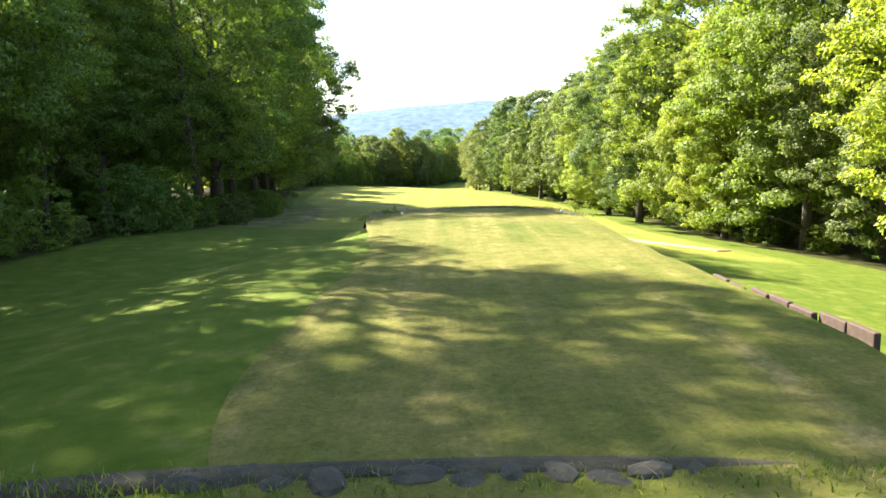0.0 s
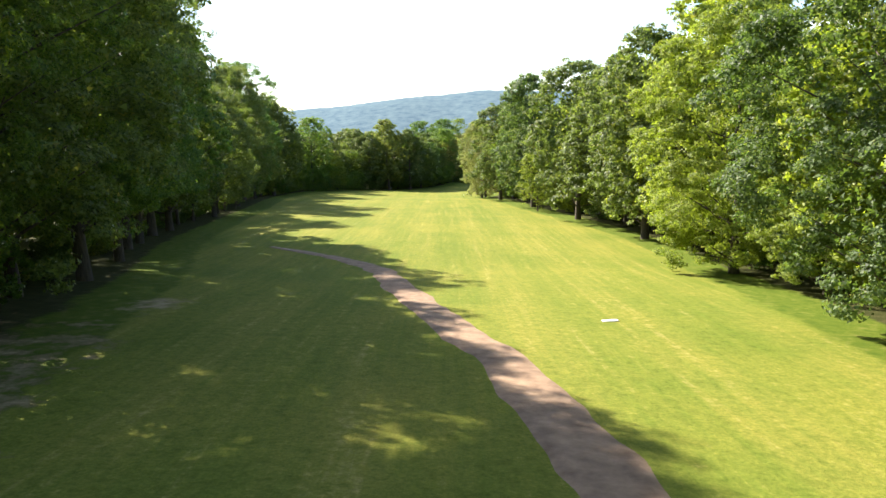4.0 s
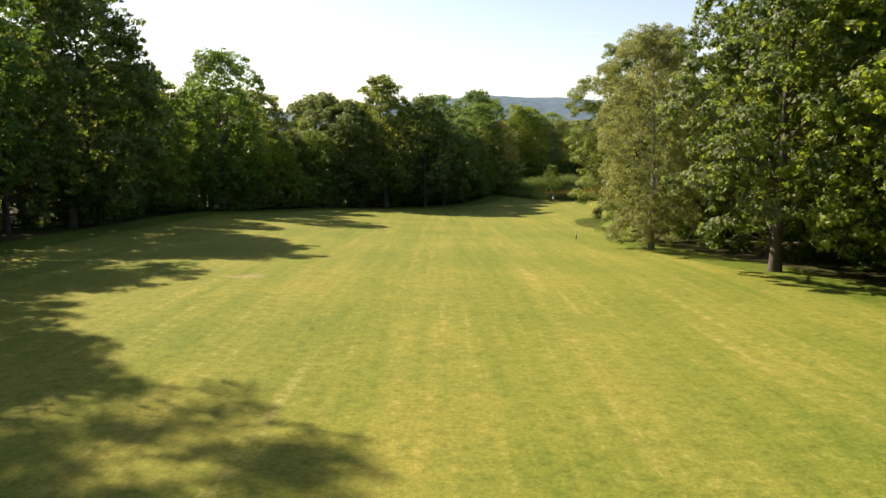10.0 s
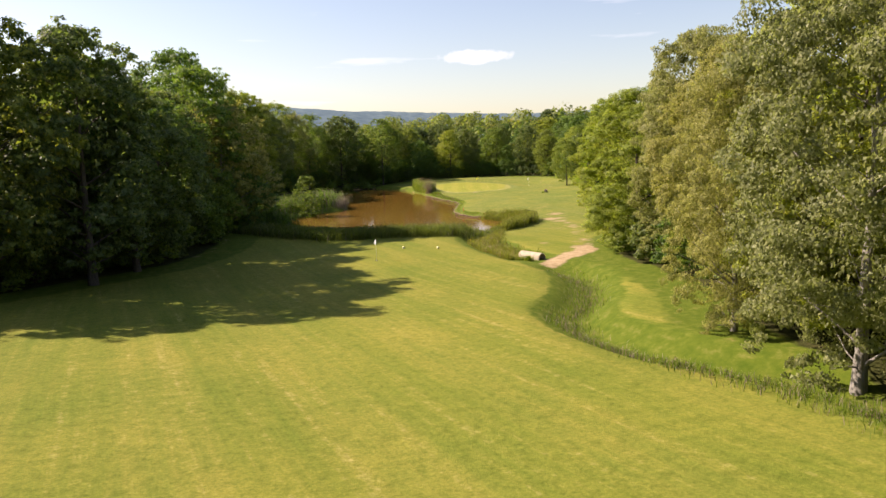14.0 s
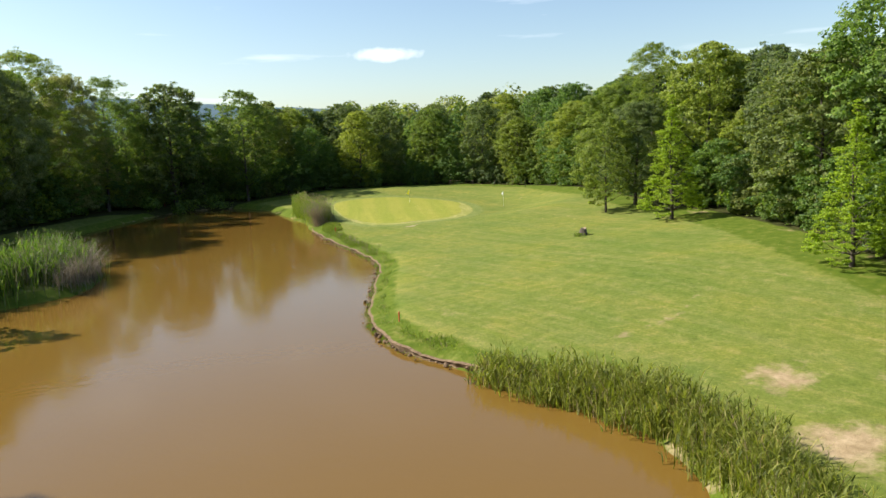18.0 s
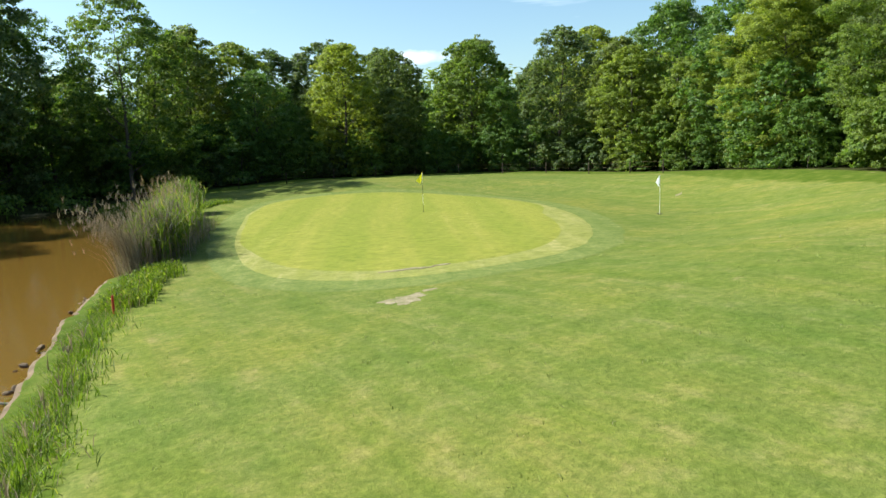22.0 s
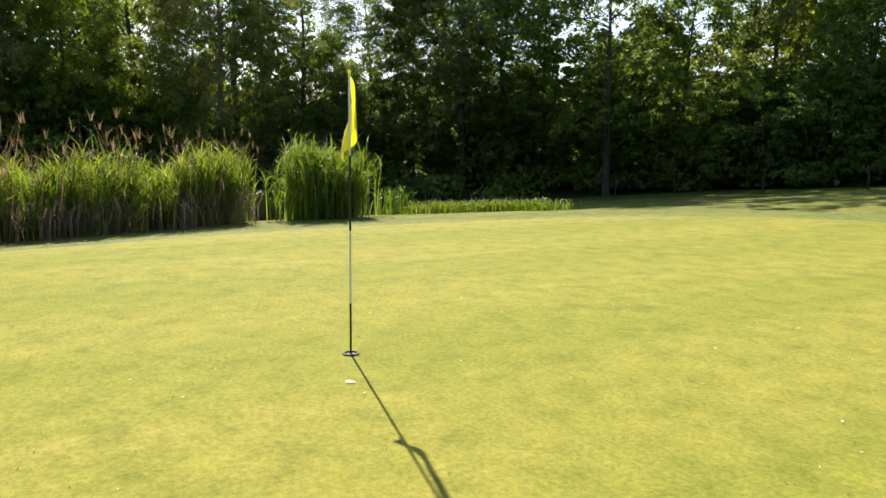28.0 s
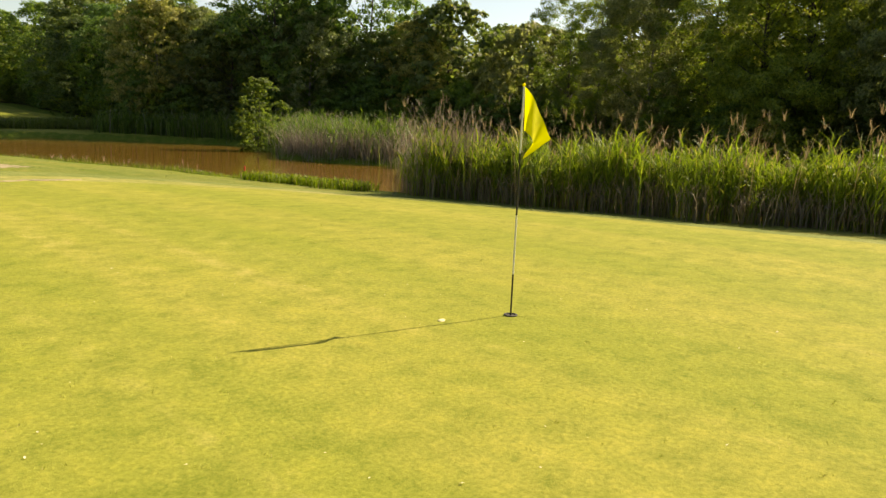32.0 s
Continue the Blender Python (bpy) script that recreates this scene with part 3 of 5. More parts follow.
for k, p in enumerate(TEE_RIM):
    along_ = TEE_RIM[min(k + 1, len(TEE_RIM) - 1)] - TEE_RIM[max(k - 1, 0)]
    out_ = np.array([-along_[1], along_[0]]) / np.hypot(*along_)
    out_ = out_ if out_ @ (p - np.array([-68.9, min(max(p[1], -350), -335)])) > 0 else -out_
    wave = noise.noise(Vector((p[0] * 1.1, p[1] * 1.1, 5))) + 0.6 * noise.noise(Vector((p[0] * 3.7, p[1] * 3.7, 2)))
    for d, z in ((-0.24 - 0.5 * wave, 12.0), (-0.08 - 0.24 * wave, 12.07), (0.06 + 0.12 * wave, 12.03), (0.24 + 0.1 * wave, 11.6), (0.5, 10.6)):
        fade = smooth(-335.3, -333.4, p[1])
        rim_v.append((*(p + out_ * d * fade), 11.99 + (z - 11.99) * fade))
for k in range(len(TEE_RIM) - 1):
    for q in range(4):
        rim_f.append((k * 5 + q, k * 5 + q + 1, k * 5 + q + 6, k * 5 + q + 5))
tagged(mesh_object("tee_rim", rim_v, rim_f, LIP, True), "worn earth lip along the front of the tee", "tee rim", kind="structure")
TEE_EDGE = spline([(-65.35, -352), (-65.3, -347), (-65.3, -341), (-65.45, -335.5)], 14, closed=False)
BARE, t_b, p_b = material("bare_pale_earth")
crumb, dust = noise_node(t_b, 9.0, 6, 0.75), noise_node(t_b, 1.7, 4, 0.6)
t_b.links.new(ramp_node(t_b, mix_node(t_b, 0.5, crumb, dust), [(0.38, (0.115, 0.125, 0.035)), (0.49, (0.22, 0.18, 0.095)), (0.66, (0.37, 0.30, 0.20))]), p_b.inputs["Base Color"])
p_b.inputs["Roughness"].default_value = 0.97
bump_node(t_b, crumb, 0.7, 0.03, p_b)
turn_ = np.linspace(0, 2 * math.pi, 44, endpoint=False)
for px, py, ra, rb, tilt, lift in ((-10.9, -18.9, 0.62, 0.42, 0.5, 0.012), (-9.9, -18.3, 0.22, 0.12, 0.2, 0.012), (-8.7, -14.9, 0.75, 0.16, -0.25, 0.064), (-7.6, -15.0, 0.34, 0.1, -0.1, 0.064), (14.1, -5.0, 0.4, 0.14, 0.4, 0.012)):
    jag = 1 + 0.22 * np.sin(3 * turn_ + px) + 0.16 * np.sin(7 * turn_ + py) + 0.10 * np.sin(13 * turn_ + px * py)
    a_, b_ = ra * jag * np.cos(turn_), rb * jag * np.sin(turn_)
    ring = np.c_[px + a_ * math.cos(tilt) - b_ * math.sin(tilt), py + a_ * math.sin(tilt) + b_ * math.cos(tilt)]
    patch("bare_patch", ring, BARE, lift, "worn patch of bare pale earth in the turf", "bare patch", step=0.1)
ribbon("tee_back_edge", spline([(-76, -353.3), (-72.5, -352.9), (-69, -352.8), (-66.4, -353.1)], 8, closed=False), 0.16, SOIL, 0.05, "dark bare earth along the back of the tee", "tee edge")
ribbon("tee_edge", TEE_EDGE, 0.2, WORN, 0.07, "pale worn turf edge along the tee", "tee edge")
ribbon("path", PATH_LINE, 1.15, TRACK, 0.05, "worn earth track crossing the grass", "path", tail=36)

# the pond
m_water, t_w, p_w = material("muddy_water")
p_w.inputs["Base Color"].default_value = (0.142, 0.080, 0.016, 1)
p_w.inputs["Roughness"].default_value = 0.07
p_w.inputs["IOR"].default_value = 1.33
bump_node(t_w, noise_node(t_w, 1.6, 4, 0.6), 0.14, 0.05, p_w)
pond = mesh_object("pond", [(-72, -80, WATER), (-5, -80, WATER), (-5, 40, WATER), (-72, 40, WATER)], [(0, 1, 2, 3)], m_water)
tagged(pond, "still brown muddy pond water mirroring trees", "pond", kind="structure")

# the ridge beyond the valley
m_hill, t_h, p_h = material("haze_tinted_ridge")
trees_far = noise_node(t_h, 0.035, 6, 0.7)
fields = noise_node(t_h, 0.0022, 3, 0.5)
# distance haze is mixed into the woodland colours as blue
hazed_wood = ramp_node(t_h, trees_far, [(0.35, (0.075, 0.115, 0.150)), (0.65, (0.130, 0.180, 0.200))])
t_h.links.new(mix_node(t_h, ramp_node(t_h, fields, [(0.64, (0, 0, 0)), (0.67, (0.7, 0.7, 0.7))]), hazed_wood, (0.24, 0.27, 0.19)), p_h.inputs["Base Color"])
p_h.inputs["Roughness"].default_value = 1.0
p_h.inputs["Specular IOR Level"].default_value = 0.0
hv, hf = [], []
hx = np.linspace(-2600, 3200, 420)
for j, (yy, f) in enumerate(((1500, 0.0), (1700, 0.35), (1900, 0.72), (2050, 0.92), (2180, 1.0), (2400, 0.96))):
    for x in hx:
        top = 138 + 30 * math.exp(-(((x - 60) / 430) ** 2)) + 8 * math.sin(x / 310 + 0.6) + 6 * noise.noise(Vector((x / 160, 0.3, 0))) + 2.6 * noise.noise(Vector((x / 22, 7.3, j)))
        dip = 60 * noise.noise(Vector((x / 420, yy / 420, 2))) * f * (1 - f) * 2
        hv.append((x, yy + 0.05 * abs(x - 200), 6 + (top - 6) * f + dip))
n_h = len(hx)
for j in range(5):
    for i in range(n_h - 1):
        a = j * n_h + i
        hf.append((a, a + 1, a + n_h + 1, a + n_h))
tagged(mesh_object("backdrop_hills", hv, hf, m_hill, True), "wooded ridge painted in hazy blue-green with pale fields", "hills", kind="structure")

# ---- plants ----


def part(name, me, parent, label=""):
    ob = new(name, me)
    ob.parent = parent
    if label:
        ob["label"] = label
    return ob


def data_mesh(name, verts, faces, mat, shade=False):
    me = bpy.data.meshes.new(name)
    me.from_pydata(np.asarray(verts).tolist(), [], [list(f) for f in faces])
    me.materials.append(mat)
    if shade:
        me.polygons.foreach_set("use_smooth", [True] * len(me.polygons))
    return me


def tube(verts, faces, pts, radii, sides=7):
    """A tapered, bent stem through points."""
    pts = [np.array(p, float) for p in pts]
    base = len(verts)
    for i, (p, r) in enumerate(zip(pts, radii)):
        d = pts[min(i + 1, len(pts) - 1)] - pts[max(i - 1, 0)]
        d /= np.linalg.norm(d) + 1e-9
        a = np.cross(d, (0.3, 0.9, 0.2) if abs(d[2]) > 0.8 else (0, 0, 1))
        a /= np.linalg.norm(a)
        b = np.cross(d, a)
        for k in range(sides):
            w = 2 * math.pi * k / sides
            verts.append(p + r * (math.cos(w) * a + math.sin(w) * b))
    for i in range(len(pts) - 1):
        for k in range(sides):
            q, s = base + i * sides, (k + 1) % sides
            faces.append((q + k, q + s, q + sides + s, q + sides + k))


def leaf_cards(centres, normals, sizes, r, long=1.5, droop=0.0, corners=4):
    """Small leaf sprays, each at its own tilt: a folded, pointed quad or a pointed triangle."""
    n = len(centres)
    nrm = normals + r.normal(0, 0.55, (n, 3))
    nrm /= np.linalg.norm(nrm, axis=1)[:, None]
    a = np.cross(nrm, r.normal(0, 1, (n, 3)))
    a[:, 2] -= droop
    a /= np.linalg.norm(a, axis=1)[:, None]
    b = np.cross(nrm, a)
    s = sizes[:, None]
    if corners == 3:
        v = np.stack([centres - a * s * 0.5 - b * s * 0.5, centres - a * s * 0.5 + b * s * 0.5, centres + a * s * 0.7], 1)
        return v.reshape(-1, 3), np.arange(3 * n).reshape(n, 3)
    v = np.stack([centres - a * s * long * 0.5, centres + b * s * 0.42 + nrm * s * 0.12, centres + a * s * long * 0.5, centres - b * s * 0.42 + nrm * s * 0.12], 1)
    return v.reshape(-1, 3), np.arange(4 * n).reshape(n, 4)


def card_mesh(name, v, corners, mat):
    """A mesh of loose cards, each with the given number of corners."""
    me = bpy.data.meshes.new(name)
    n = len(v)
    me.vertices.add(n)
    me.vertices.foreach_set("co", np.ascontiguousarray(v, dtype=np.float32).ravel())
    me.loops.add(n)
    me.loops.foreach_set("vertex_index", np.arange(n, dtype=np.int32))
    me.polygons.add(n // corners)
    me.polygons.foreach_set("loop_start", np.arange(0, n, corners, dtype=np.int32))
    me.update(calc_edges=True)
    me.materials.append(mat)
    return me


def unit(v):
    return v / (np.linalg.norm(v, axis=-1, keepdims=True) + 1e-9)


def make_tree(name, seed, height, radius, clear, leaves, size, leaf_mat, bark, shape="round", lobes=34, trunk=0.32, droop=0.0, knots=15, limbs=True, skirt=0.45, flat=0.55, inner=0.04):
    """A tree: trunk with limbs as one mesh, the crown as another. The crown is a dome of overlapping boughs; each bough carries
    tufts of leaf sprays on its outer side, older and larger sprays hang inside, so that it is dense but broken by dark gaps."""
    r = np.random.default_rng(seed)
    root = new(name)
    verts, faces = [], []
    lean = r.normal(0, 0.02, 2)
    top = np.array([lean[0] * height, lean[1] * height, height * 0.86])
    bend = r.normal(0, 0.25, (5, 2))
    spine = [np.array([top[0] * f + bend[i][0] * f, top[1] * f + bend[i][1] * f, top[2] * f - (0.25 if i == 0 else 0)]) for i, f in enumerate((0, 0.12, 0.35, 0.65, 1))]
    tube(verts, faces, spine, [trunk * 1.45, trunk, trunk * 0.8, trunk * 0.45, trunk * 0.1], 9 if limbs else 5)
    span = height - clear
    waves = r.uniform(0, 6.28, 6)

    def girth(f, w):
        """Reach of the crown at a height (0 foot, 1 top) and bearing."""
        if shape == "cone":
            g = (1 - f) ** 0.8 * (0.9 + 0.1 * np.sin(f * 40))
        else:
            g = np.where(f > 0.4, np.sqrt(np.maximum(1 - (np.maximum(f - 0.4, 0) / 0.6) ** 2.7, 0.0)), 1 - skirt * ((0.4 - f) / 0.4) ** 2)
        lump = 0.11 * np.sin(2 * w + waves[0] + 3 * f) + 0.10 * np.sin(3 * w + waves[1] - 7 * f) + 0.08 * np.sin(5 * w + waves[2] + 11 * f)
        return radius * g * (1 + lump)

    centres, radii, outs = [], [], []
    for k in range(lobes):
        f = ((k + 0.5) / lobes) ** (0.92 if shape != "cone" else 1.25)
        w = k * 2.39996 + r.uniform(-0.5, 0.5)
        lr = radius * (r.uniform(0.20, 0.36) if shape != "cone" else 0.08 + 0.17 * (1 - f))
        reach = float(girth(np.array(f), w))
        out = max(reach - 0.75 * lr, 0.12 * radius * (1 - f)) * r.uniform(0.78, 1.04)
        z = min(clear + span * f + r.uniform(-0.03, 0.03) * span, height - lr * 0.5)
        c = np.array([math.cos(w) * out + top[0] * z / height, math.sin(w) * out + top[1] * z / height, z])
        centres.append(c)
        radii.append(lr)
        outs.append((math.cos(w) * (1 - f * 0.7), math.sin(w) * (1 - f * 0.7), 0.15 + 1.1 * f * f))
        if limbs and (k % 2 == 0 or shape == "cone"):
            h0 = max(clear * 0.75, z - out * r.uniform(0.35, 0.9)) / height
            start = np.array([top[0] * h0, top[1] * h0, h0 * height])
            midp = 0.5 * (start + c) + np.array([0, 0, r.uniform(-0.25, 0.35)])
            th = trunk * r.uniform(0.16, 0.40) * (1 - 0.6 * f)
            tube(verts, faces, [start, midp, c], [th, th * 0.7, th * 0.2], 5)
    part("trunk", data_mesh(name + "_trunk", verts, faces, bark, True), root)
    centres, radii, outs = np.array(centres), np.array(radii), unit(np.array(outs))
    kd = unit(unit(r.normal(0, 1, (lobes, knots, 3))) + 0.75 * outs[:, None] + np.array([0, 0, 0.22]))
    kc = (centres[:, None] + kd * radii[:, None, None] * np.array([1, 1, 0.8]) * r.uniform(0.55, 1.22, (lobes, knots, 1))).reshape(-1, 3)
    kr = np.repeat(radii, knots) * r.uniform(0.18, 0.40, lobes * knots)
    share = kr**2 / (kr**2).sum()
    pick = r.choice(len(kc), leaves, p=share)
    d = unit(r.normal(0, 1, (leaves, 3)) + 0.5 * kd.reshape(-1, 3)[pick])
    pos = kc[pick] + d * (kr[pick] * (0.45 + 0.65 * r.random(leaves)))[:, None] * np.array([1, 1, flat])
    nrm = d * 0.7 + kd.reshape(-1, 3)[pick] * 0.4 + np.array([0, 0, 0.45])
    sizes = size * r.uniform(0.6, 1.35, leaves)
    # the shaded inside of the crown
    n_in = int(leaves * inner)
    if n_in:
        fi, wi = r.random(n_in) ** 0.8, r.uniform(0, 6.2832, n_in)
        oi = girth(fi, wi) * np.sqrt(r.uniform(0.02, 0.55, n_in))
        zi = clear + span * (0.06 + 0.86 * fi)
        pos = np.concatenate([pos, np.c_[np.cos(wi) * oi + top[0] * zi / height, np.sin(wi) * oi + top[1] * zi / height, zi]])
        nrm = np.concatenate([nrm, r.normal(0, 1, (n_in, 3))])
        sizes = np.r_[sizes, size * r.uniform(1.2, 2.0, n_in)]
    pos[:, 2] = np.maximum(pos[:, 2], 0.2)
    v, f = leaf_cards(pos, nrm, sizes, r, droop=droop, corners=3)
    part("crown", card_mesh(name + "_crown", v, 3, leaf_mat), root)
    return root


def tiers(name, seed, forms, mat, bark, label, dense=1.0, **more):
    """The same kind of tree at three finenesses: where the hole passes close, along its edges, and deep in the wood."""
    out = []
    for leaves, size, lobes, take in ((180000, 0.091, 74, forms[:2]), (46000, 0.185, 66, forms), (12000, 0.37, 46, forms[:2])):
        row_of = []
        for i, (h, rad, cl) in enumerate(take):
            ob = make_tree(name, seed + i, h, rad, cl, int(leaves * dense), size * (rad / 5.2), mat, bark, lobes=lobes, limbs=leaves > 10000, **more)
            row_of.append(tagged(ob, label, "tree", "woodland trees"))
        out.append(row_of)
    return out


KINDS = {
    "oak": tiers("oak_tree", 11, ((19, 6.2, 2.2), (18.5, 6.8, 2.6), (18, 5.6, 1.6)), OAK, BARK, "tall broad oak with dense dark-green leaves", dense=0.74),
    "beech": tiers("hornbeam_tree", 31, ((18, 5.8, 1.0), (17.5, 6.3, 1.3), (17, 5.2, 1.2)), BEECH, BARK, "leafy hornbeam with light green foliage down to the grass", dense=0.82, trunk=0.28),
    "ash": tiers("ash_tree", 51, ((20, 5.8, 4.2), (18, 5.4, 2.8), (19, 6.2, 3.4)), DARK, BARK, "tall dark-green ash at the shaded edge of the wood", dense=0.56, trunk=0.3),
    "alder": tiers("alder_tree", 91, ((19, 5.2, 3.4), (18, 4.6, 2.6), (17.5, 5.0, 3.0)), ALDER, BARK, "slender alder with thin open foliage and visible limbs", dense=0.42, trunk=0.2, inner=0.02),
    "willow": tiers("willow_tree", 71, ((17, 5.6, 0.8), (16, 6.3, 1.4), (15.5, 5.2, 1.2)), PALE, BIRCH_BARK, "pale grey-green willow with soft drooping foliage", dense=0.72, trunk=0.26, droop=0.8),
}
YOUNG = tagged(make_tree("young_maple_tree", 91, 9.0, 3.2, 1.3, 34000, 0.09, BEECH, BARK, lobes=46, trunk=0.1), "young maple with thin trunk standing on grass", "tree", "young trees")
LARCH = tagged(make_tree("larch_tree", 95, 12.5, 3.3, 1.4, 32000, 0.09, BRIGHT, BARK, shape="cone", lobes=90, trunk=0.16, droop=0.3, flat=0.4), "slender bright lime-green larch standing on mown grass", "tree", "young trees")
SHRUBS = [tagged(make_tree("shrub", 131 + i, h, rad, 0.05, 11000, 0.095, mt, BARK, lobes=26, trunk=0.05, limbs=False), "dense green shrub at the edge of the wood", "shrub", "wood edge shrubs") for i, (h, rad, mt) in enumerate(((3.0, 2.0, SHRUB), (2.2, 1.6, OAK), (4.4, 2.4, DARK)))]
used = set()
HOLE = spline([(-69, -370), (-69, -330), (-70, -290), (-73, -235), (-80, -200), (-84, -175), (-80, -150), (-66, -115), (-45, -78), (-25, -43), (-8, -20), (4, -4)], 6, closed=False)


def plant(ob, x, y, scale=1.0, turn=None, tall=1.0, sink=0.1):
    turn = rng.uniform(0, 360) if turn is None else turn
    m = pose(x, y, gz(x, y) - sink, 0, 0, turn) @ Matrix.Diagonal((scale, scale, scale * tall, 1))
    if ob not in used:
        used.add(ob)
        ob.matrix_basis = m
        return ob
    return copy_thing(ob, m)


def tree(kind, x, y, scale=1.0, tall=1.0, tier=None):
    if tier is None:
        d = float(to_curve(x, y, HOLE, closed=False))
        tier = 0 if d < 25 else 1 if d < 50 else 2
    protos = KINDS[kind][tier]
    return plant(protos[int(rng.integers(len(protos)))], x, y, scale, None, tall)


TAKEN = []


def free(x, y, gap):
    if any((x - a) ** 2 + (y - b) ** 2 < gap * gap for a, b in TAKEN):
        return False
    TAKEN.append((x, y))
    return True


# trees whose place can be told one by one: kind, x, y, scale, tall
NAMED = [
    ("oak", -49.7, -285, 1.0, 1.0), ("beech", -47.5, -262, 1.05, 1.0), ("oak", -47.4, -238.3, 1.1, 1.08), ("oak", -50.4, -216.3, 1.05, 1.04),
    ("oak", -53.6, -193, 0.98, 1.02), ("oak", -57.2, -168.4, 0.9, 1.0), ("willow", -60.2, -154, 0.82, 1.18), ("oak", -58.8, -144.4, 0.84, 1.1),
    ("willow", -54.2, -128.6, 0.86, 1.12), ("willow", -52.6, -121.5, 0.62, 1.15), ("beech", -37.4, -97.4, 0.76, 0.95), ("beech", -33.8, -91.8, 0.68, 0.98), ("willow", -38.6, -105.6, 0.95, 1.12),
    ("willow", -42.6, -112.6, 0.82, 1.15), ("beech", -33.0, -101.5, 0.70, 1.0), ("oak", -79.5, -85.0, 0.9, 1.0), ("oak", -76.2, -79.5, 0.8, 1.0), ("ash", -73.5, -73.0, 0.72, 1.0), ("oak", -71.5, -67.0, 0.7, 1.0), ("oak", -86.0, -88.5, 1.0, 1.0),
    ("oak", -21.0, 35.5, 0.86, 1.0), ("ash", 1.7, 36.0, 0.57, 1.0), ("beech", 22.5, 30.0, 0.72, 1.0), ("alder", -10.4, 33.4, 0.9, 1.0), ("alder", -7.6, 37.6, 0.84, 1.0), ("alder", -16.0, 37.5, 0.86, 1.0), ("ash", -3.5, 37.0, 0.57, 1.0), ("beech", -12.5, -68.5, 0.62, 1.1), ("alder", 16.0, -25.5, 0.72, 1.16), ("oak", 6.0, -32.2, 0.5, 1.0),
]
for kind, x, y, s, tl in NAMED:
    TAKEN.append((x, y))
    tree(kind, x, y, s, tl)
for ob, x, y, s in ((YOUNG, -54.1, -202.4, 1.05), (YOUNG, 1.5, -32.8, 0.9), (LARCH, 0.2, -41.2, 0.78), (LARCH, -8.9, -60, 0.86)):
    TAKEN.append((x, y))
    plant(ob, x, y, s)


def along(curve, gap, offset, jitter):
    dist = np.r_[0, np.cumsum(np.hypot(*np.diff(curve, axis=0).T))]
    s = 0.0
    while s < dist[-1]:
        x, y = np.interp(s, dist, curve[:, 0]), np.interp(s, dist, curve[:, 1])
        a, b = np.interp(s + 0.5, dist, curve[:, 0]), np.interp(s + 0.5, dist, curve[:, 1])
        d = np.array([a - x, b - y])
        d /= np.hypot(*d) + 1e-9
        yield x + d[1] * offset + rng.uniform(-jitter, jitter), y - d[0] * offset + rng.uniform(-jitter, jitter)
        s += gap


def row(curve, kinds, first, last, offset, gap, scale=(0.85, 1.1), jitter=1.5, tall=1.0, tier=None):
    """Trees along an edge, set back from it (positive: to its right)."""
    global rng
    rng = np.random.default_rng(int(abs(first * 7 + last * 13 + offset * 101 + len(curve) * 17)))
    for x, y in along(curve, gap, offset, jitter):
        if first <= y <= last and free(x, y, gap * 0.72):
            tree(kinds[int(rng.integers(len(kinds)))], x, y, rng.uniform(*scale), tall * rng.uniform(0.94, 1.08), tier)


def bushes(curve, first, last, offset, gap, scale=(0.7, 1.2)):
    global rng
    rng = np.random.default_rng(int(abs(first * 5 + last * 11 + offset * 103 + len(curve))))
    for x, y in along(curve, gap, offset, 0.8):
        if first <= y <= last:
            plant(SHRUBS[int(rng.integers(3))], x, y, rng.uniform(*scale))


row(LEFT_EDGE, ["ash", "ash", "oak"], -372, -334, -4.6, 7.6, (0.98, 1.08), tall=1.08)
row(LEFT_EDGE, ["alder", "ash"], -334, -318, -4.6, 6.6, (0.82, 0.9))
row(LEFT_EDGE, ["ash", "alder"], -318, -312, -3.6, 6.0, (1.1, 1.2))
for first, last, low, high in ((-312, -288, 1.20, 1.32), (-288, -256, 1.12, 1.28), (-256, -242, 1.21, 1.28), (-242, -226, 1.02, 1.12), (-226, -214, 0.86, 0.95), (-214, -195, 0.62, 0.70),
                               (-195, -172, 1.12, 1.22), (-172, -152, 0.66, 0.74), (-152, -135, 0.96, 1.04), (-135, -124, 0.80, 0.86), (-124, -101, 0.74, 0.80), (-101, -84, 0.78, 0.86)):
    row(LEFT_EDGE, ["ash", "oak", "alder", "beech"] if first > -140 else ["ash", "oak", "oak"] if high > 1.1 and first > -200 else ["alder", "ash"] if first == -256 else ["ash", "alder", "oak", "alder"], first, last, -2.9, 6.2, (low, high), jitter=1.1)
row(LEFT_EDGE, ["oak", "ash"], -84, -70, -3.4, 5.0, (0.64, 0.72))
row(LEFT_EDGE, ["oak", "beech", "ash"], -70, -60, -3.4, 5.0, (0.66, 0.76))
row(LEFT_EDGE, ["ash", "oak"], -372, -326, -11, 7.0, (0.85, 1.0))
row(LEFT_EDGE, ["ash", "oak"], -326, -290, -10, 6.5, (0.85, 1.0))
row(LEFT_EDGE, ["ash", "alder"], -290, -226, -10, 8.0, (0.85, 1.0))
bushes(LEFT_EDGE, -372, -300, -12, 3.4, (0.9, 1.5))
row(LEFT_EDGE, ["ash", "oak"], -226, -190, -10, 7.0, (0.66, 0.76))
row(LEFT_EDGE, ["ash", "alder"], -190, -172, -10, 7.0)
row(LEFT_EDGE, ["ash", "oak"], -172, -152, -10, 7.0, (0.66, 0.76))
row(LEFT_EDGE, ["ash", "alder"], -152, -134, -10, 7.0)
row(LEFT_EDGE, ["oak"], -134, -106, -8.5, 5.0, (0.70, 0.77))
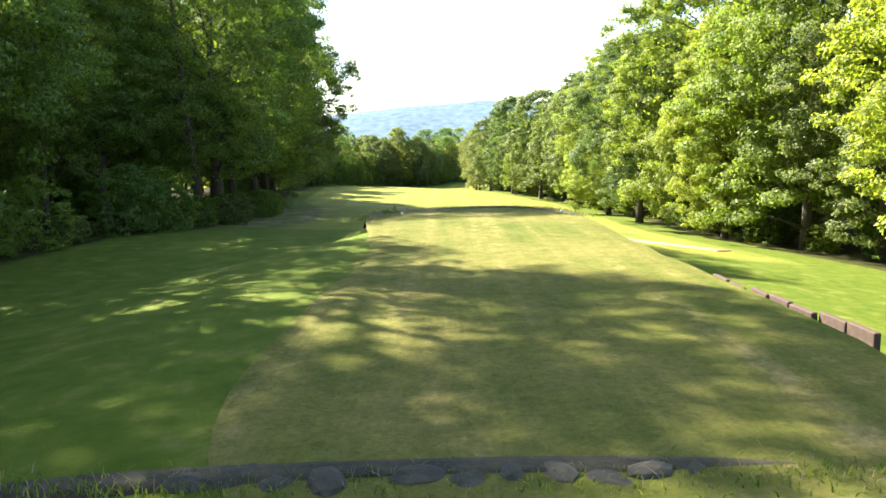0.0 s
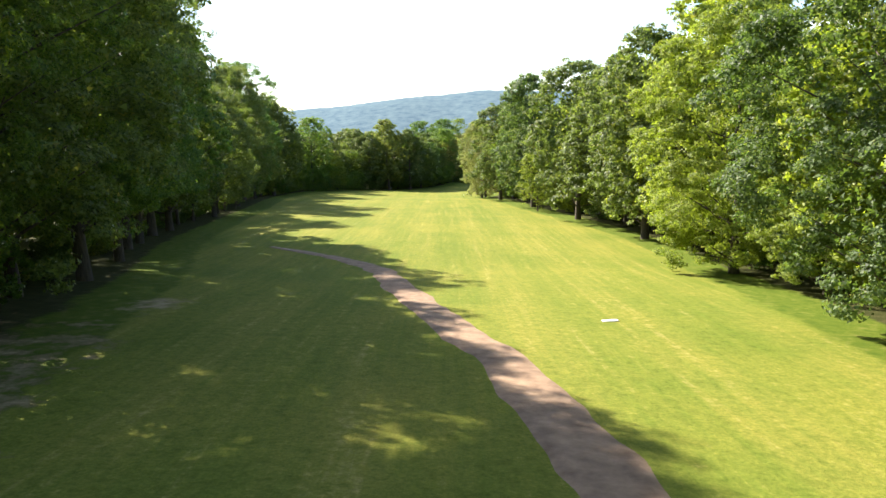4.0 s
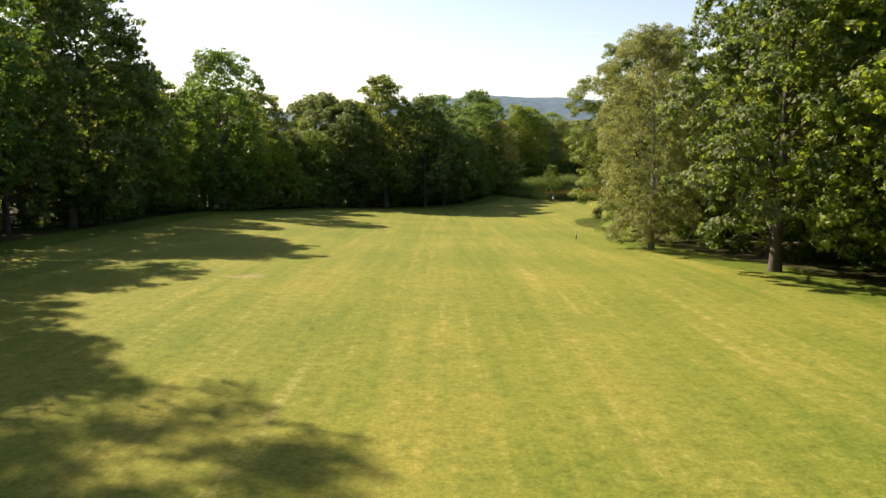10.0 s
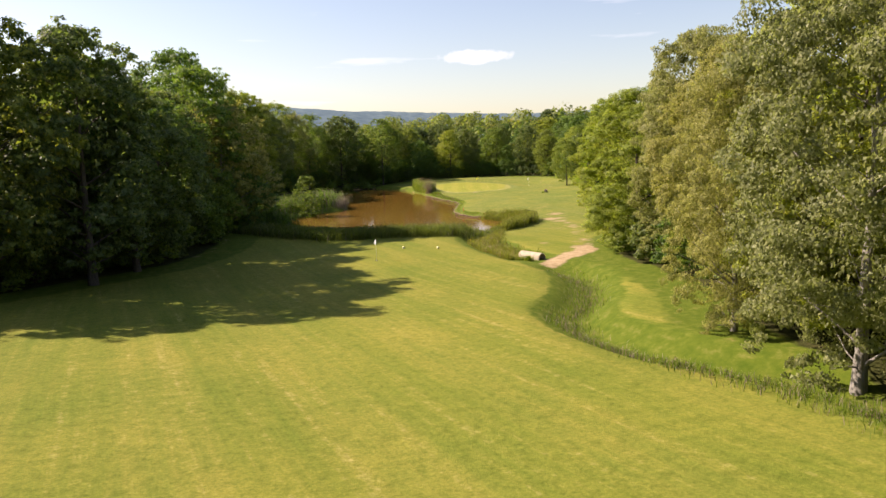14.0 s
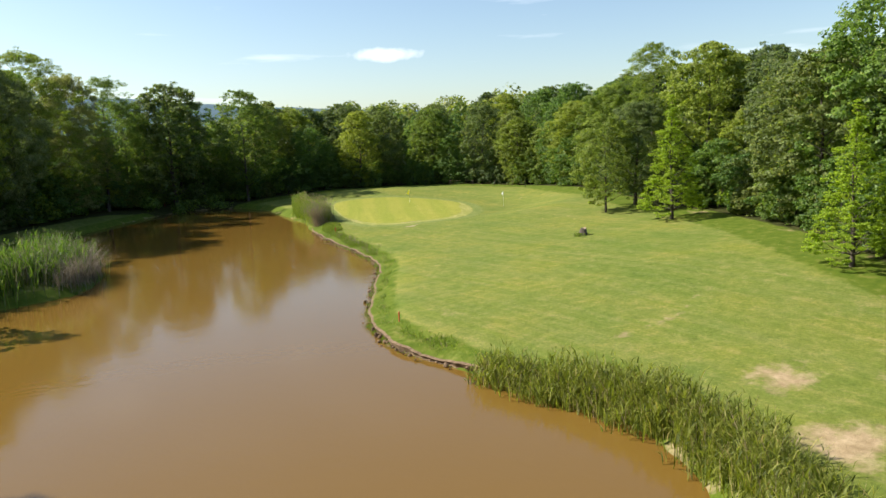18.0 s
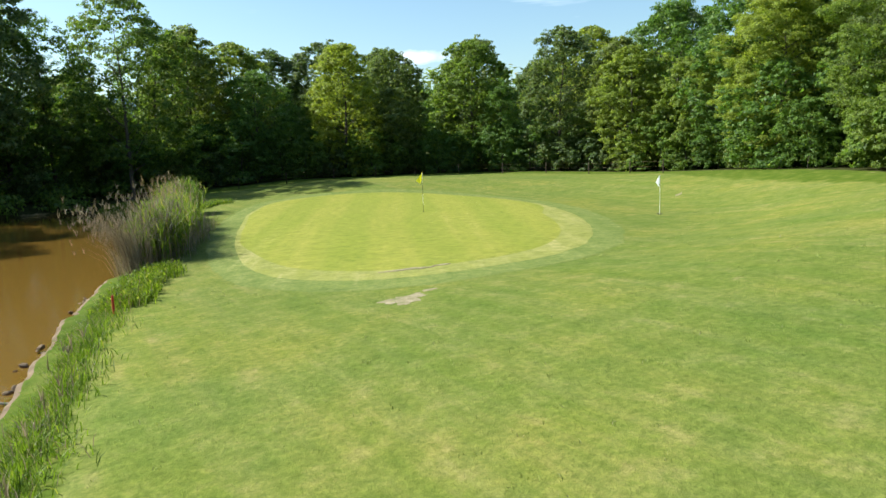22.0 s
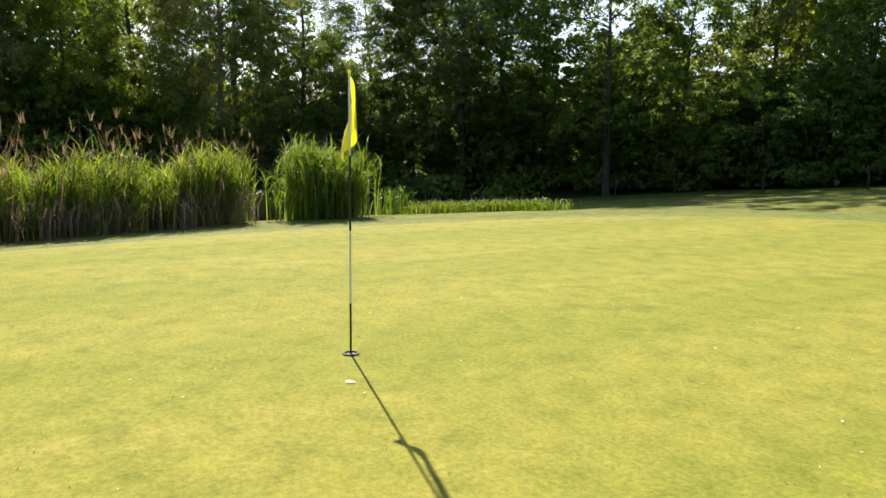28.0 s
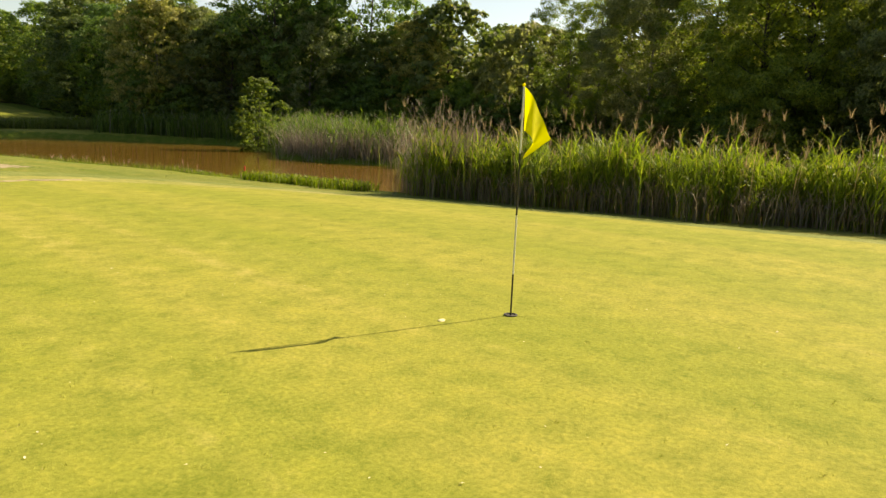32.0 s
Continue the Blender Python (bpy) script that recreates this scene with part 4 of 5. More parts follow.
row(LEFT_EDGE, ["oak"], -106, -84, -8.5, 5.0, (0.80, 0.88))
row(LEFT_EDGE, ["oak"], -84, -45, -9, 5.5, (0.70, 0.80))
row(LEFT_EDGE, ["oak", "ash"], -366, -140, -18, 8, tier=2)
row(LEFT_EDGE, ["oak", "ash"], -140, -84, -18, 8, (0.72, 0.82), tier=2)
row(LEFT_EDGE, ["oak", "willow"], -84, -30, -16, 6.5, (0.8, 0.95), tier=2)
row(RIGHT_EDGE, ["beech", "beech", "oak"], -372, -250, 3.2, 6.8, (1.16, 1.32))
row(RIGHT_EDGE, ["beech", "oak"], -250, -214, 2.8, 6.5, (0.96, 1.08))
row(RIGHT_EDGE, ["oak", "beech"], -214, -128, 2.8, 6.5, (0.84, 0.96))
row(RIGHT_EDGE, ["oak", "beech"], -366, -214, 10, 7.5, (0.8, 0.96))
row(RIGHT_EDGE, ["oak", "beech"], -214, -118, 10, 7.5, (0.78, 0.92))
row(RIGHT_EDGE, ["oak"], -366, -118, 18, 8, (0.8, 0.95), tier=2)
row(RIGHT_EDGE, ["oak", "beech"], -60, 60, 18, 6, (0.64, 0.76), tier=1)
row(RIGHT_EDGE, ["oak"], -118, -60, 17, 6, (0.62, 0.76), tier=2)
row(RIGHT_EDGE, ["oak", "beech", "ash"], 0, 60, 10, 4.8, (0.58, 0.7))
row(RIGHT_EDGE, ["willow", "beech"], -126, -106, 3.0, 5.5, (0.62, 0.78))
row(RIGHT_EDGE, ["beech"], -106, -82, 3.0, 5.5, (0.60, 0.70))
row(RIGHT_EDGE, ["oak", "beech", "ash"], -82, -46, 4.2, 5.0, (0.56, 0.66))
row(RIGHT_EDGE, ["beech", "oak", "beech"], -46, 0, 4.4, 5.6, (0.56, 0.68))
row(RIGHT_EDGE, ["oak", "beech", "ash"], 0, 40, 3.8, 4.4, (0.50, 0.60))
row(RIGHT_EDGE, ["oak", "beech"], -118, 60, 10, 4.8, (0.58, 0.70))
row(WEST, ["willow", "oak", "alder"], -40, -12, -2.6, 4.8, (0.72, 0.84))
row(WEST, ["willow", "alder", "alder", "beech", "alder"], -12, 30, -2.0, 4.9, (1.0, 1.14), tier=0)
SHORE = spline([(-65, -58), (-67, -46), (-69.5, -37), (-72, -30)], 6, closed=False)
row(SHORE, ["oak", "ash", "willow"], -70, -10, -1.0, 4.6, (0.82, 0.94), jitter=0.8, tier=1)
row(SHORE, ["ash", "oak"], -70, -10, -7.5, 5.0, (0.84, 0.92), tier=1)
bushes(SHORE, -70, -10, 1.6, 2.4, (0.8, 1.3))
row(WEST, ["ash", "alder", "alder"], 26, 60, -0.5, 4.0, (0.78, 0.9), tier=0)
row(WEST, ["willow", "alder", "beech"], -50, 22, -9.5, 6.0, (0.8, 0.96), tier=1)
row(WEST, ["alder", "ash"], 22, 80, -9.5, 6.8, (0.74, 0.86), tier=1)
row(WEST, ["oak", "beech"], -60, 32, -18, 8, (0.66, 0.78), tier=2)
rng = np.random.default_rng(77)
for k in range(900):
    x, y = rng.uniform(-150, 120), rng.uniform(-60, 130)
    if side(WEST, x, y) < -20 or (side(RIGHT_EDGE, x, y) > 15 and y > -60 and x > -14) or (y > 52 and x > -60):
        if free(x, y, 7.5 if x > -14 else 10):
            tree(("oak", "beech", "ash")[k % 3], x, y, rng.uniform(0.60, 0.76) * (0.8 if y > 34 else 1 if x > -14 else 0.85), tier=2)
bushes(LEFT_EDGE, -352, -296, -1.0, 2.6, (0.3, 0.6))
bushes(LEFT_EDGE, -296, -150, -5.0, 5.0, (0.4, 0.8))
bushes(LEFT_EDGE, -150, -60, -3.0, 2.6, (0.8, 1.4))
bushes(RIGHT_EDGE, -340, -120, 4.5, 6.0, (0.4, 0.8))
bushes(RIGHT_EDGE, -112, 40, 2.6, 3.0)
bushes(RIGHT_EDGE, -60, 40, 6.5, 3.2, (0.9, 1.4))
bushes(WEST, -40, 60, -4.5, 2.8, (0.9, 1.5))
bushes(WEST, -40, 60, -0.5, 2.4, (0.8, 1.3))
island = tagged(make_tree("willow_bush", 171, 6.6, 2.3, 0.1, 16000, 0.1, ALDER, BARK, lobes=30, trunk=0.06), "yellow-green willow bush among reeds on the islet", "bush")
plant(island, -49.3, -34.2, 1.0)
tree("beech", -31.0, 33.5, 0.8, 1.0, tier=0)

rng = np.random.default_rng(78)
# brambles, saplings and low branches that fill the wood behind its edge
floor_v = []
for k in range(1100):
    x, y = rng.uniform(-95, 45), rng.uniform(-75, 62)
    deep = max(-float(side(WEST, x, y)) if y > -40 and x < 2 else -99, float(side(RIGHT_EDGE, x, y)) if x > -45 else -99)
    if not 2.0 < deep < 16:
        continue
    rad, hh, n_l = rng.uniform(1.2, 2.6), rng.uniform(0.9, 3.2), 320
    d = rng.normal(0, 1, (n_l, 3))
    d /= np.linalg.norm(d, axis=1)[:, None]
    p = np.array([x, y, gz(x, y) + hh * 0.5]) + d * np.array([rad, rad, hh * 0.5]) * rng.uniform(0.4, 1.05, (n_l, 1))
    v, f = leaf_cards(p, d + np.array([0, 0, 0.5]), rng.uniform(0.14, 0.34, n_l), rng, corners=3)
    floor_v.append(v)
floor_v = np.concatenate(floor_v)
tagged(new("undergrowth", card_mesh("undergrowth", floor_v, 3, SHRUB)), "tangled dark undergrowth and saplings inside the wood", "undergrowth", kind="stuff")

# the woods that close the view: uncounted trees as one mass
lump_v, lump_f, count = [], [], 0
places = [(rng.uniform(-420, 420), rng.uniform(-60, 520), 420) for k in range(520)]
places = [p for p in places if (p[1] > 132 or p[0] < -155 or p[0] > 125) and not (p[1] < 0 and abs(p[0]) > 260)]
# and on both sides of the hole, behind the trees along its edges
for k in range(2600):
    x, y = rng.uniform(-230, 110), rng.uniform(-440, 125)
    if y > -40:
        far = max(-float(side(WEST, x, y)) - 42 if x < -20 else -99, float(side(RIGHT_EDGE, x, y)) - 44 if x > -14 else -99)
    else:
        far = max(-float(side(LEFT_EDGE, x, y)) - 25, float(side(RIGHT_EDGE, x, y)) - 25)
    if far > 0 and free(x, y, 7.5):
        places.append((x, y, 190))
for x, y, n_l in places:
    z0, rad, hh = gz(x, y), rng.uniform(4.5, 7.0), rng.uniform(12, 16)
    d = rng.normal(0, 1, (n_l, 3))
    d /= np.linalg.norm(d, axis=1)[:, None]
    p = np.array([x, y, z0 + hh * 0.52]) + d * np.array([rad, rad, hh * 0.48]) * rng.uniform(0.75, 1.08, (n_l, 1))
    v, f = leaf_cards(p, d + np.array([0, 0, 0.4]), rng.uniform(0.7, 1.5, n_l), rng, corners=3)
    lump_v.append(v)
    count += 1
lump_v = np.concatenate(lump_v)
woods = new("woodland", card_mesh("woodland", lump_v, 3, OAK))
tagged(woods, "continuous green woodland canopy on the slopes", "woodland", kind="stuff")

# ---- reeds and bank growth ----


def blades(r, base, height, width, lean, segs=2):
    """Ribbons that rise, bend and end in a point: arrays of base points, heights, widths and lean vectors."""
    n = len(base)
    w = r.normal(0, 1, (n, 3))
    w[:, 2] = 0
    w /= np.linalg.norm(w, axis=1)[:, None]
    up = np.array([0, 0, 1.0])
    mid = base + up * (height * 0.58)[:, None] + lean * 0.3
    tip = base + up * height[:, None] + lean
    half = (w * width[:, None]) * 0.5
    v = np.stack([base - half, base + half, mid + half * 0.8, mid - half * 0.8, tip], 1).reshape(-1, 3)
    q = np.arange(n)[:, None] * 5
    return v, np.concatenate([q + np.array([0, 1, 2, 3])]), q + np.array([3, 2, 4])


def growth(name, r, spots, height, width, bend, mats, label, category, leaves=0, plume=0.0, dry=0.2, thing_kind="stuff", tall_dry=1.2, bias=(0.0, 0.0)):
    """A stand of reeds or grass. spots: base points. leaves: side leaves on a stem. plume: share of dry stems with a seed head."""
    n = len(spots)
    verts, faces, mat_ids, at = [], [], [], 0

    def add(v, fs, mi):
        nonlocal at
        verts.append(v)
        for f in fs:
            faces.extend((f + at).tolist())
            mat_ids.extend([mi] * len(f))
        at += len(v)

    isdry = r.random(n) < dry
    h = height * r.uniform(0.65, 1.1, n) * np.where(isdry, tall_dry, 1.0)
    if n < 8000 and height > 1:
        h = h * (1 + 0.13 * np.sin(spots[:, 0] * 2.3 + spots[:, 1] * 1.9) + 0.10 * np.sin(spots[:, 1] * 4.4 + 1) - 0.06 * np.cos(spots[:, 0] * 5.1))
    lean = r.normal(0, 1, (n, 3)) * bend * h[:, None]
    lean[:, :2] += np.array(bias) * h[:, None] * r.uniform(0.1, 1.3, (n, 1))
    lean[:, 2] = 0
    for flag, mi in ((False, 0), (True, 1)):
        s = isdry == flag
        if s.any():
            v, f4, f3 = blades(r, spots[s], h[s], np.full(s.sum(), width) * (0.6 if flag else 1), lean[s])
            add(v, (f4, f3), mi)
    if leaves:
        g = np.repeat(np.where(~isdry)[0], leaves)
        frac = r.uniform(0.25, 0.95, len(g))
        b = spots[g] + np.c_[np.zeros((len(g), 2)), h[g] * frac] + lean[g] * (frac**2)[:, None]
        out = r.normal(0, 1, (len(g), 3))
        out[:, 2] = 0
        out /= np.linalg.norm(out, axis=1)[:, None]
        ln = r.uniform(0.3, 0.75, len(g)) * min(height, 1.6) * 0.52
        v, f4, f3 = blades(r, b, ln * r.uniform(0.05, 1.1, len(g)), width * r.uniform(0.7, 1.4, len(g)), out * (ln * r.uniform(0.45, 0.95, len(g)))[:, None])
        add(v, (f4, f3), 0)
    if plume:
        s = np.where(isdry & (r.random(n) < plume))[0]
        if len(s):
            tip = spots[s] + np.c_[np.zeros((len(s), 2)), h[s]] + lean[s]
            for k in range(4):
                o = r.normal(0, 0.05, (len(s), 3))
                v, f4, f3 = blades(r, tip - [0, 0, 0.22] + o * 0.2, np.full(len(s), 0.22), np.full(len(s), 0.022), o * 1.4)
                add(v, (f4, f3), 1)
    me = bpy.data.meshes.new(name)
    me.from_pydata(np.concatenate(verts).tolist(), [], faces)
    for m in mats:
        me.materials.append(m)
    me.polygons.foreach_set("material_index", mat_ids)
    return tagged(new(name, me), label, category, kind=thing_kind)


def belt(r, line, n, width, lo=-1.0):
    """Points spread across a belt along a line, clumped."""
    line = np.array(line, float)
    c = spline(line, 8, closed=False) if len(line) > 2 else line
    dist = np.r_[0, np.cumsum(np.hypot(*np.diff(c, axis=0).T))]
    s = r.uniform(0, dist[-1], n)
    s = s + 0.25 * np.sin(s * 5.0)
    x, y = np.interp(s, dist, c[:, 0]), np.interp(s, dist, c[:, 1])
    k = 0.5 * width * (1 + 0.3 * np.sin(s * 1.7) + 0.2 * np.sin(s * 4.1 + 1))
    w = r.uniform(-1, 1, n) * k
    a = r.uniform(0, 2 * math.pi, n)
    x, y = x + w * np.cos(a), y + w * np.sin(a)
    z = np.array([max(gz(p, q), WATER - 0.3) - 0.03 for p, q in zip(x, y)])
    return np.c_[x, y, z]


rr = np.random.default_rng(21)
growth("reed_bed", rr, belt(rr, [(-14.5, -5.9), (-13.8, -3), (-12.6, 1), (-12.2, 5), (-11.6, 8.8)], 3600, 2.2), 1.68, 0.026, 0.13, (REED, STRAW), "tall green reeds with dry brown plumes by the pond", "reeds", leaves=14, plume=0.3, dry=0.22, tall_dry=1.42)
growth("reed_bed", rr, belt(rr, [(-15.5, -7.3), (-15.1, -5.8)], 420, 1.0), 2.0, 0.02, 0.14, (STRAW, STRAW), "dry brown reed stems splayed out over the water", "reeds", plume=0.6, dry=0.5, tall_dry=1.0, bias=(-0.62, -0.12))
growth("reed_litter", rr, belt(rr, [(-14.4, -5.8), (-13.4, -3), (-12.1, 1), (-11.7, 5), (-11.1, 8.8)], 2400, 2.3), 0.9, 0.018, 0.25, (STRAW, STRAW), "dead brown stems at the foot of the reeds", "reeds", leaves=4, dry=0.35)
growth("reed_bed", rr, belt(rr, [(-10.6, 10.4), (-10.2, 11.6)], 900, 1.9), 1.85, 0.03, 0.09, (REED, STRAW), "separate clump of bright green reeds", "reeds", leaves=9, dry=0.03)
growth("reed_bed", rr, belt(rr, [(-10.0, 13.0), (-9.8, 14.2)], 50, 1.0), 0.9, 0.028, 0.14, (REED, STRAW), "thin young reeds at the end of the bank", "reeds", leaves=4, dry=0.05)
growth("reed_bed", rr, belt(rr, [(-14.8, -6.3), (-14.1, -4.4)], 700, 1.3), 2.0, 0.024, 0.30, (STRAW, STRAW), "pale dry reeds leaning over the water", "reeds", plume=0.5, dry=0.5)
growth("reed_bed", rr, belt(rr, [(-66, -50), (-62, -62), (-56, -70), (-50, -71.5), (-45, -74.5), (-40, -76)], 17000, 4.4), 1.15, 0.04, 0.2, (RUSH, STRAW), "dark green reed belt along the pond's edge", "reeds", leaves=4, dry=0.08)
growth("reed_bed", rr, belt(rr, [(-38.5, -75), (-33.4, -72.3), (-30.2, -69), (-28.8, -65), (-29.2, -61.5), (-30.2, -57.8)], 9000, 2.1), 1.15, 0.036, 0.22, (RUSH, STRAW), "green bulrushes in the corner of the pond", "reeds", leaves=3, dry=0.08)
growth("reed_bed", rr, belt(rr, [(-57, -36), (-53, -32), (-48, -28.5), (-43.5, -24.5), (-41.5, -20.5), (-42, -16.5)], 4200, 5.0), 2.5, 0.06, 0.22, (REED, STRAW), "green and straw-coloured reeds on the islet", "reeds", leaves=3, dry=0.35, plume=0.4, tall_dry=1.0)
growth("reed_bed", rr, belt(rr, [(-41.8, -27.0), (-39.8, -22.5), (-40.0, -17.5)], 1100, 1.8), 1.9, 0.035, 0.55, (STRAW, STRAW), "pale dry reeds hanging over the water round the islet", "reeds", dry=0.5)
growth("reed_bed", rr, belt(rr, [(-58.5, -60), (-60.5, -50), (-60.5, -42), (-58.5, -37)], 3000, 3.2), 2.4, 0.07, 0.15, (REED, STRAW), "green reeds in the shade at the pond's end", "reeds", leaves=3, dry=0.1)
growth("bank_grass", rr, belt(rr, [(-30.2, -54.5), (-30.6, -50), (-29.4, -46), (-25.2, -38.6), (-21.2, -31.5), (-19.2, -24), (-17.9, -17), (-16.2, -10.5)], 26000, 1.9), 0.26, 0.02, 0.5, (HERB, STRAW), "long uncut grass on the pond's bank", "grass", dry=0.12)
growth("bank_grass", rr, belt(rr, [(-20.4, -29), (-18.9, -23.5), (-17.6, -17)], 700, 0.9), 0.42, 0.02, 0.25, (HERB, STRAW), "tall seeding grass on the pond's bank", "grass", dry=0.22, plume=0.25, tall_dry=1.3)
growth("bank_herbs", rr, belt(rr, [(-16.6, -13.5), (-15.4, -10), (-14.6, -8.2)], 2600, 1.5), 0.34, 0.035, 0.2, (HERB, STRAW), "lush green weeds on the pond's bank", "herbs", leaves=3, dry=0.06)
growth("bank_herbs", rr, belt(rr, [(-9.4, 14.0), (-8.2, 16.2), (-6.6, 18.0)], 1700, 1.9), 0.40, 0.035, 0.35, (HERB, STRAW), "tufts of yellow-green weeds beside the green", "herbs", leaves=2, dry=0.12)
growth("brook_growth", rr, belt(rr, [(-41, -78), (-43.5, -81.5), (-45.4, -87), (-46.3, -93)], 12000, 3.0), 0.72, 0.034, 0.28, (RUSH, STRAW), "rank grass and weeds along the brook", "herbs", leaves=3, dry=0.24)
growth("brook_growth", rr, belt(rr, [(-46.8, -99.5), (-48, -104), (-52, -109.5), (-56.5, -114), (-58.5, -121), (-58.2, -131), (-59, -134)], 4600, 2.6), 0.34, 0.03, 0.3, (HERB, STRAW), "rank grass and dry weeds along the ditch", "herbs", leaves=1, dry=0.42)
growth("rim_grass", rr, np.array([(p[0] + rr.normal(0, 0.28), p[1] + rr.normal(0, 0.28), 12.02 - 0.1 * rr.random()) for p in TEE_RIM for k in range(170)]), 0.10, 0.014, 0.5, (HERB, STRAW), "ragged grass on the lip of the tee", "grass", dry=0.35)
growth("rough_grass", rr, np.c_[rr.uniform(-74.5, -66.5, 1500), rr.normal(-353.0, 0.14, 1500), np.full(1500, 12.0)], 0.08, 0.014, 0.5, (HERB, STRAW), "uncut grass along the back of the tee", "grass", dry=0.2)
growth("weed_tuft", rr, belt(rr, [(-72.4, -332.8), (-71.9, -332.4)], 160, 0.7), 0.3, 0.05, 0.4, (HERB, STRAW), "green weed tuft at the corner of the tee", "weeds", leaves=3, dry=0.05)
growth("rough_grass", rr, belt(rr, [(-70, -361), (-70, -356.5), (-70.2, -355.2)], 6000, 6.0), 0.09, 0.016, 0.4, (HERB, STRAW), "uncut tufts of grass behind the tee", "grass", dry=0.2)


# tufts and clippings that stand out of the mown grass
CHAFF = plain_material("dry_chaff", (0.52, 0.46, 0.27), (0.68, 0.62, 0.42), 30, 0.95)
TUFT = leaf_material("mown_tufts", (0.190, 0.225, 0.045), (0.260, 0.290, 0.065), (0.42, 0.38, 0.20), glow=0.4, through_tint=(1.1, 1.1, 0.8))


def tufts(name, n, box_, per, height, label, keep, lift):
    cx, cy = rr.uniform(box_[0], box_[1], n), rr.uniform(box_[2], box_[3], n)
    ok = keep(cx, cy)
    cx, cy = np.repeat(cx[ok], per), np.repeat(cy[ok], per)
    cx, cy = cx + rr.normal(0, height * 0.9, len(cx)), cy + rr.normal(0, height * 0.9, len(cx))
    base = np.c_[cx, cy, [gz(a, b) + lift for a, b in zip(cx, cy)]]
    growth(name, rr, base, height, height * 0.16, 0.5, (TUFT, STRAW), label, "grass", dry=0.08)


tufts("green_tufts", 1500, (-5, 8, -10, 4), 5, 0.022, "tiny grass tufts on the putting green", lambda x, y: to_curve(x, y, GREEN) < -0.4, 0.055)
tufts("lawn_tufts", 1500, (-27, 10, -62, -12), 6, 0.06, "small clover and grass tufts in the mown lawn", lambda x, y: (to_curve(x, y, POND[::2]) > 1.0) & (to_curve(x, y, GREEN) > 1.2) & (side(RIGHT_EDGE, x, y) < -2), 0.0)
bits = np.c_[rr.uniform(-1, 6, 90), rr.uniform(-8, 3, 90), np.zeros(90)]
bits[:, 2] = [gz(a, b) + 0.068 for a, b in bits[:, :2]]
v, f = leaf_cards(bits, np.tile([0, 0, 3.0], (90, 1)), rr.uniform(0.008, 0.022, 90), rr)
tagged(new("clippings", data_mesh("clippings", v, f, CHAFF)), "scattered pale dry clippings on the green", "clippings", kind="stuff")

# ---- golf things ----
YELLOW = plain_material("yellow_cloth", (0.72, 0.66, 0.0), (0.82, 0.76, 0.01), 14, 0.7, bump=0.1)
WHITE_CLOTH = plain_material("white_cloth", (0.74, 0.76, 0.80), (0.84, 0.86, 0.88), 14, 0.75, bump=0.1)
for mm, c in ((YELLOW, (0.95, 0.9, 0.02, 1)), (WHITE_CLOTH, (0.85, 0.86, 0.9, 1))):
    tt = mm.node_tree
    tl = tt.nodes.new("ShaderNodeBsdfTranslucent")
    tl.inputs["Color"].default_value = c
    mxs = tt.nodes.new("ShaderNodeMixShader")
    mxs.inputs["Fac"].default_value = 0.5
    tt.links.new(tt.nodes["Principled BSDF"].outputs["BSDF"], mxs.inputs[1])
    tt.links.new(tl.outputs["BSDF"], mxs.inputs[2])
    tt.links.new(mxs.outputs["Shader"], tt.nodes["Material Output"].inputs["Surface"])
BLACK = plain_material("black_paint", (0.012, 0.012, 0.013), (0.03, 0.03, 0.03), 30, 0.45, bump=0.05)
WHITE = plain_material("white_paint", (0.70, 0.70, 0.68), (0.80, 0.80, 0.78), 30, 0.45, bump=0.05)
CONCRETE = plain_material("concrete", (0.27, 0.225, 0.16), (0.42, 0.36, 0.27), 3, 0.9, bump=0.4, dist=0.02)
TIMBER = plain_material("weathered_timber", (0.032, 0.019, 0.012), (0.082, 0.050, 0.031), 5, 0.85, bump=0.5, dist=0.02)
STUMP = plain_material("cut_wood", (0.20, 0.14, 0.09), (0.34, 0.26, 0.18), 9, 0.9, bump=0.5, dist=0.02)
STONE = plain_material("bank_clods", (0.085, 0.050, 0.024), (0.19, 0.126, 0.070), 4, 0.9, bump=0.6, dist=0.03)
RED = plain_material("red_paint", (0.45, 0.03, 0.02), (0.55, 0.05, 0.03), 20, 0.5, bump=0.05)
PALE_YELLOW = plain_material("pale_yellow_paint", (0.62, 0.60, 0.30), (0.74, 0.72, 0.40), 20, 0.5, bump=0.05)
YPAINT = plain_material("yellow_paint", (0.70, 0.42, 0.01), (0.80, 0.5, 0.02), 20, 0.5, bump=0.05)


def turned(name, rings, mat, sides=14, cap=True):
    """A round body from rings of (radius, height)."""
    v, f = [], []
    for rad, h in rings:
        for k in range(sides):
            w = 2 * math.pi * k / sides
            v.append((rad * math.cos(w), rad * math.sin(w), h))
    for i in range(len(rings) - 1):
        for k in range(sides):
            a, b = i * sides + k, i * sides + (k + 1) % sides
            f.append((a, b, b + sides, a + sides))
    if cap:
        f.append(tuple(range(sides))[::-1])
        f.append(tuple(range((len(rings) - 1) * sides, len(rings) * sides)))
    return data_mesh(name, v, f, mat, False)


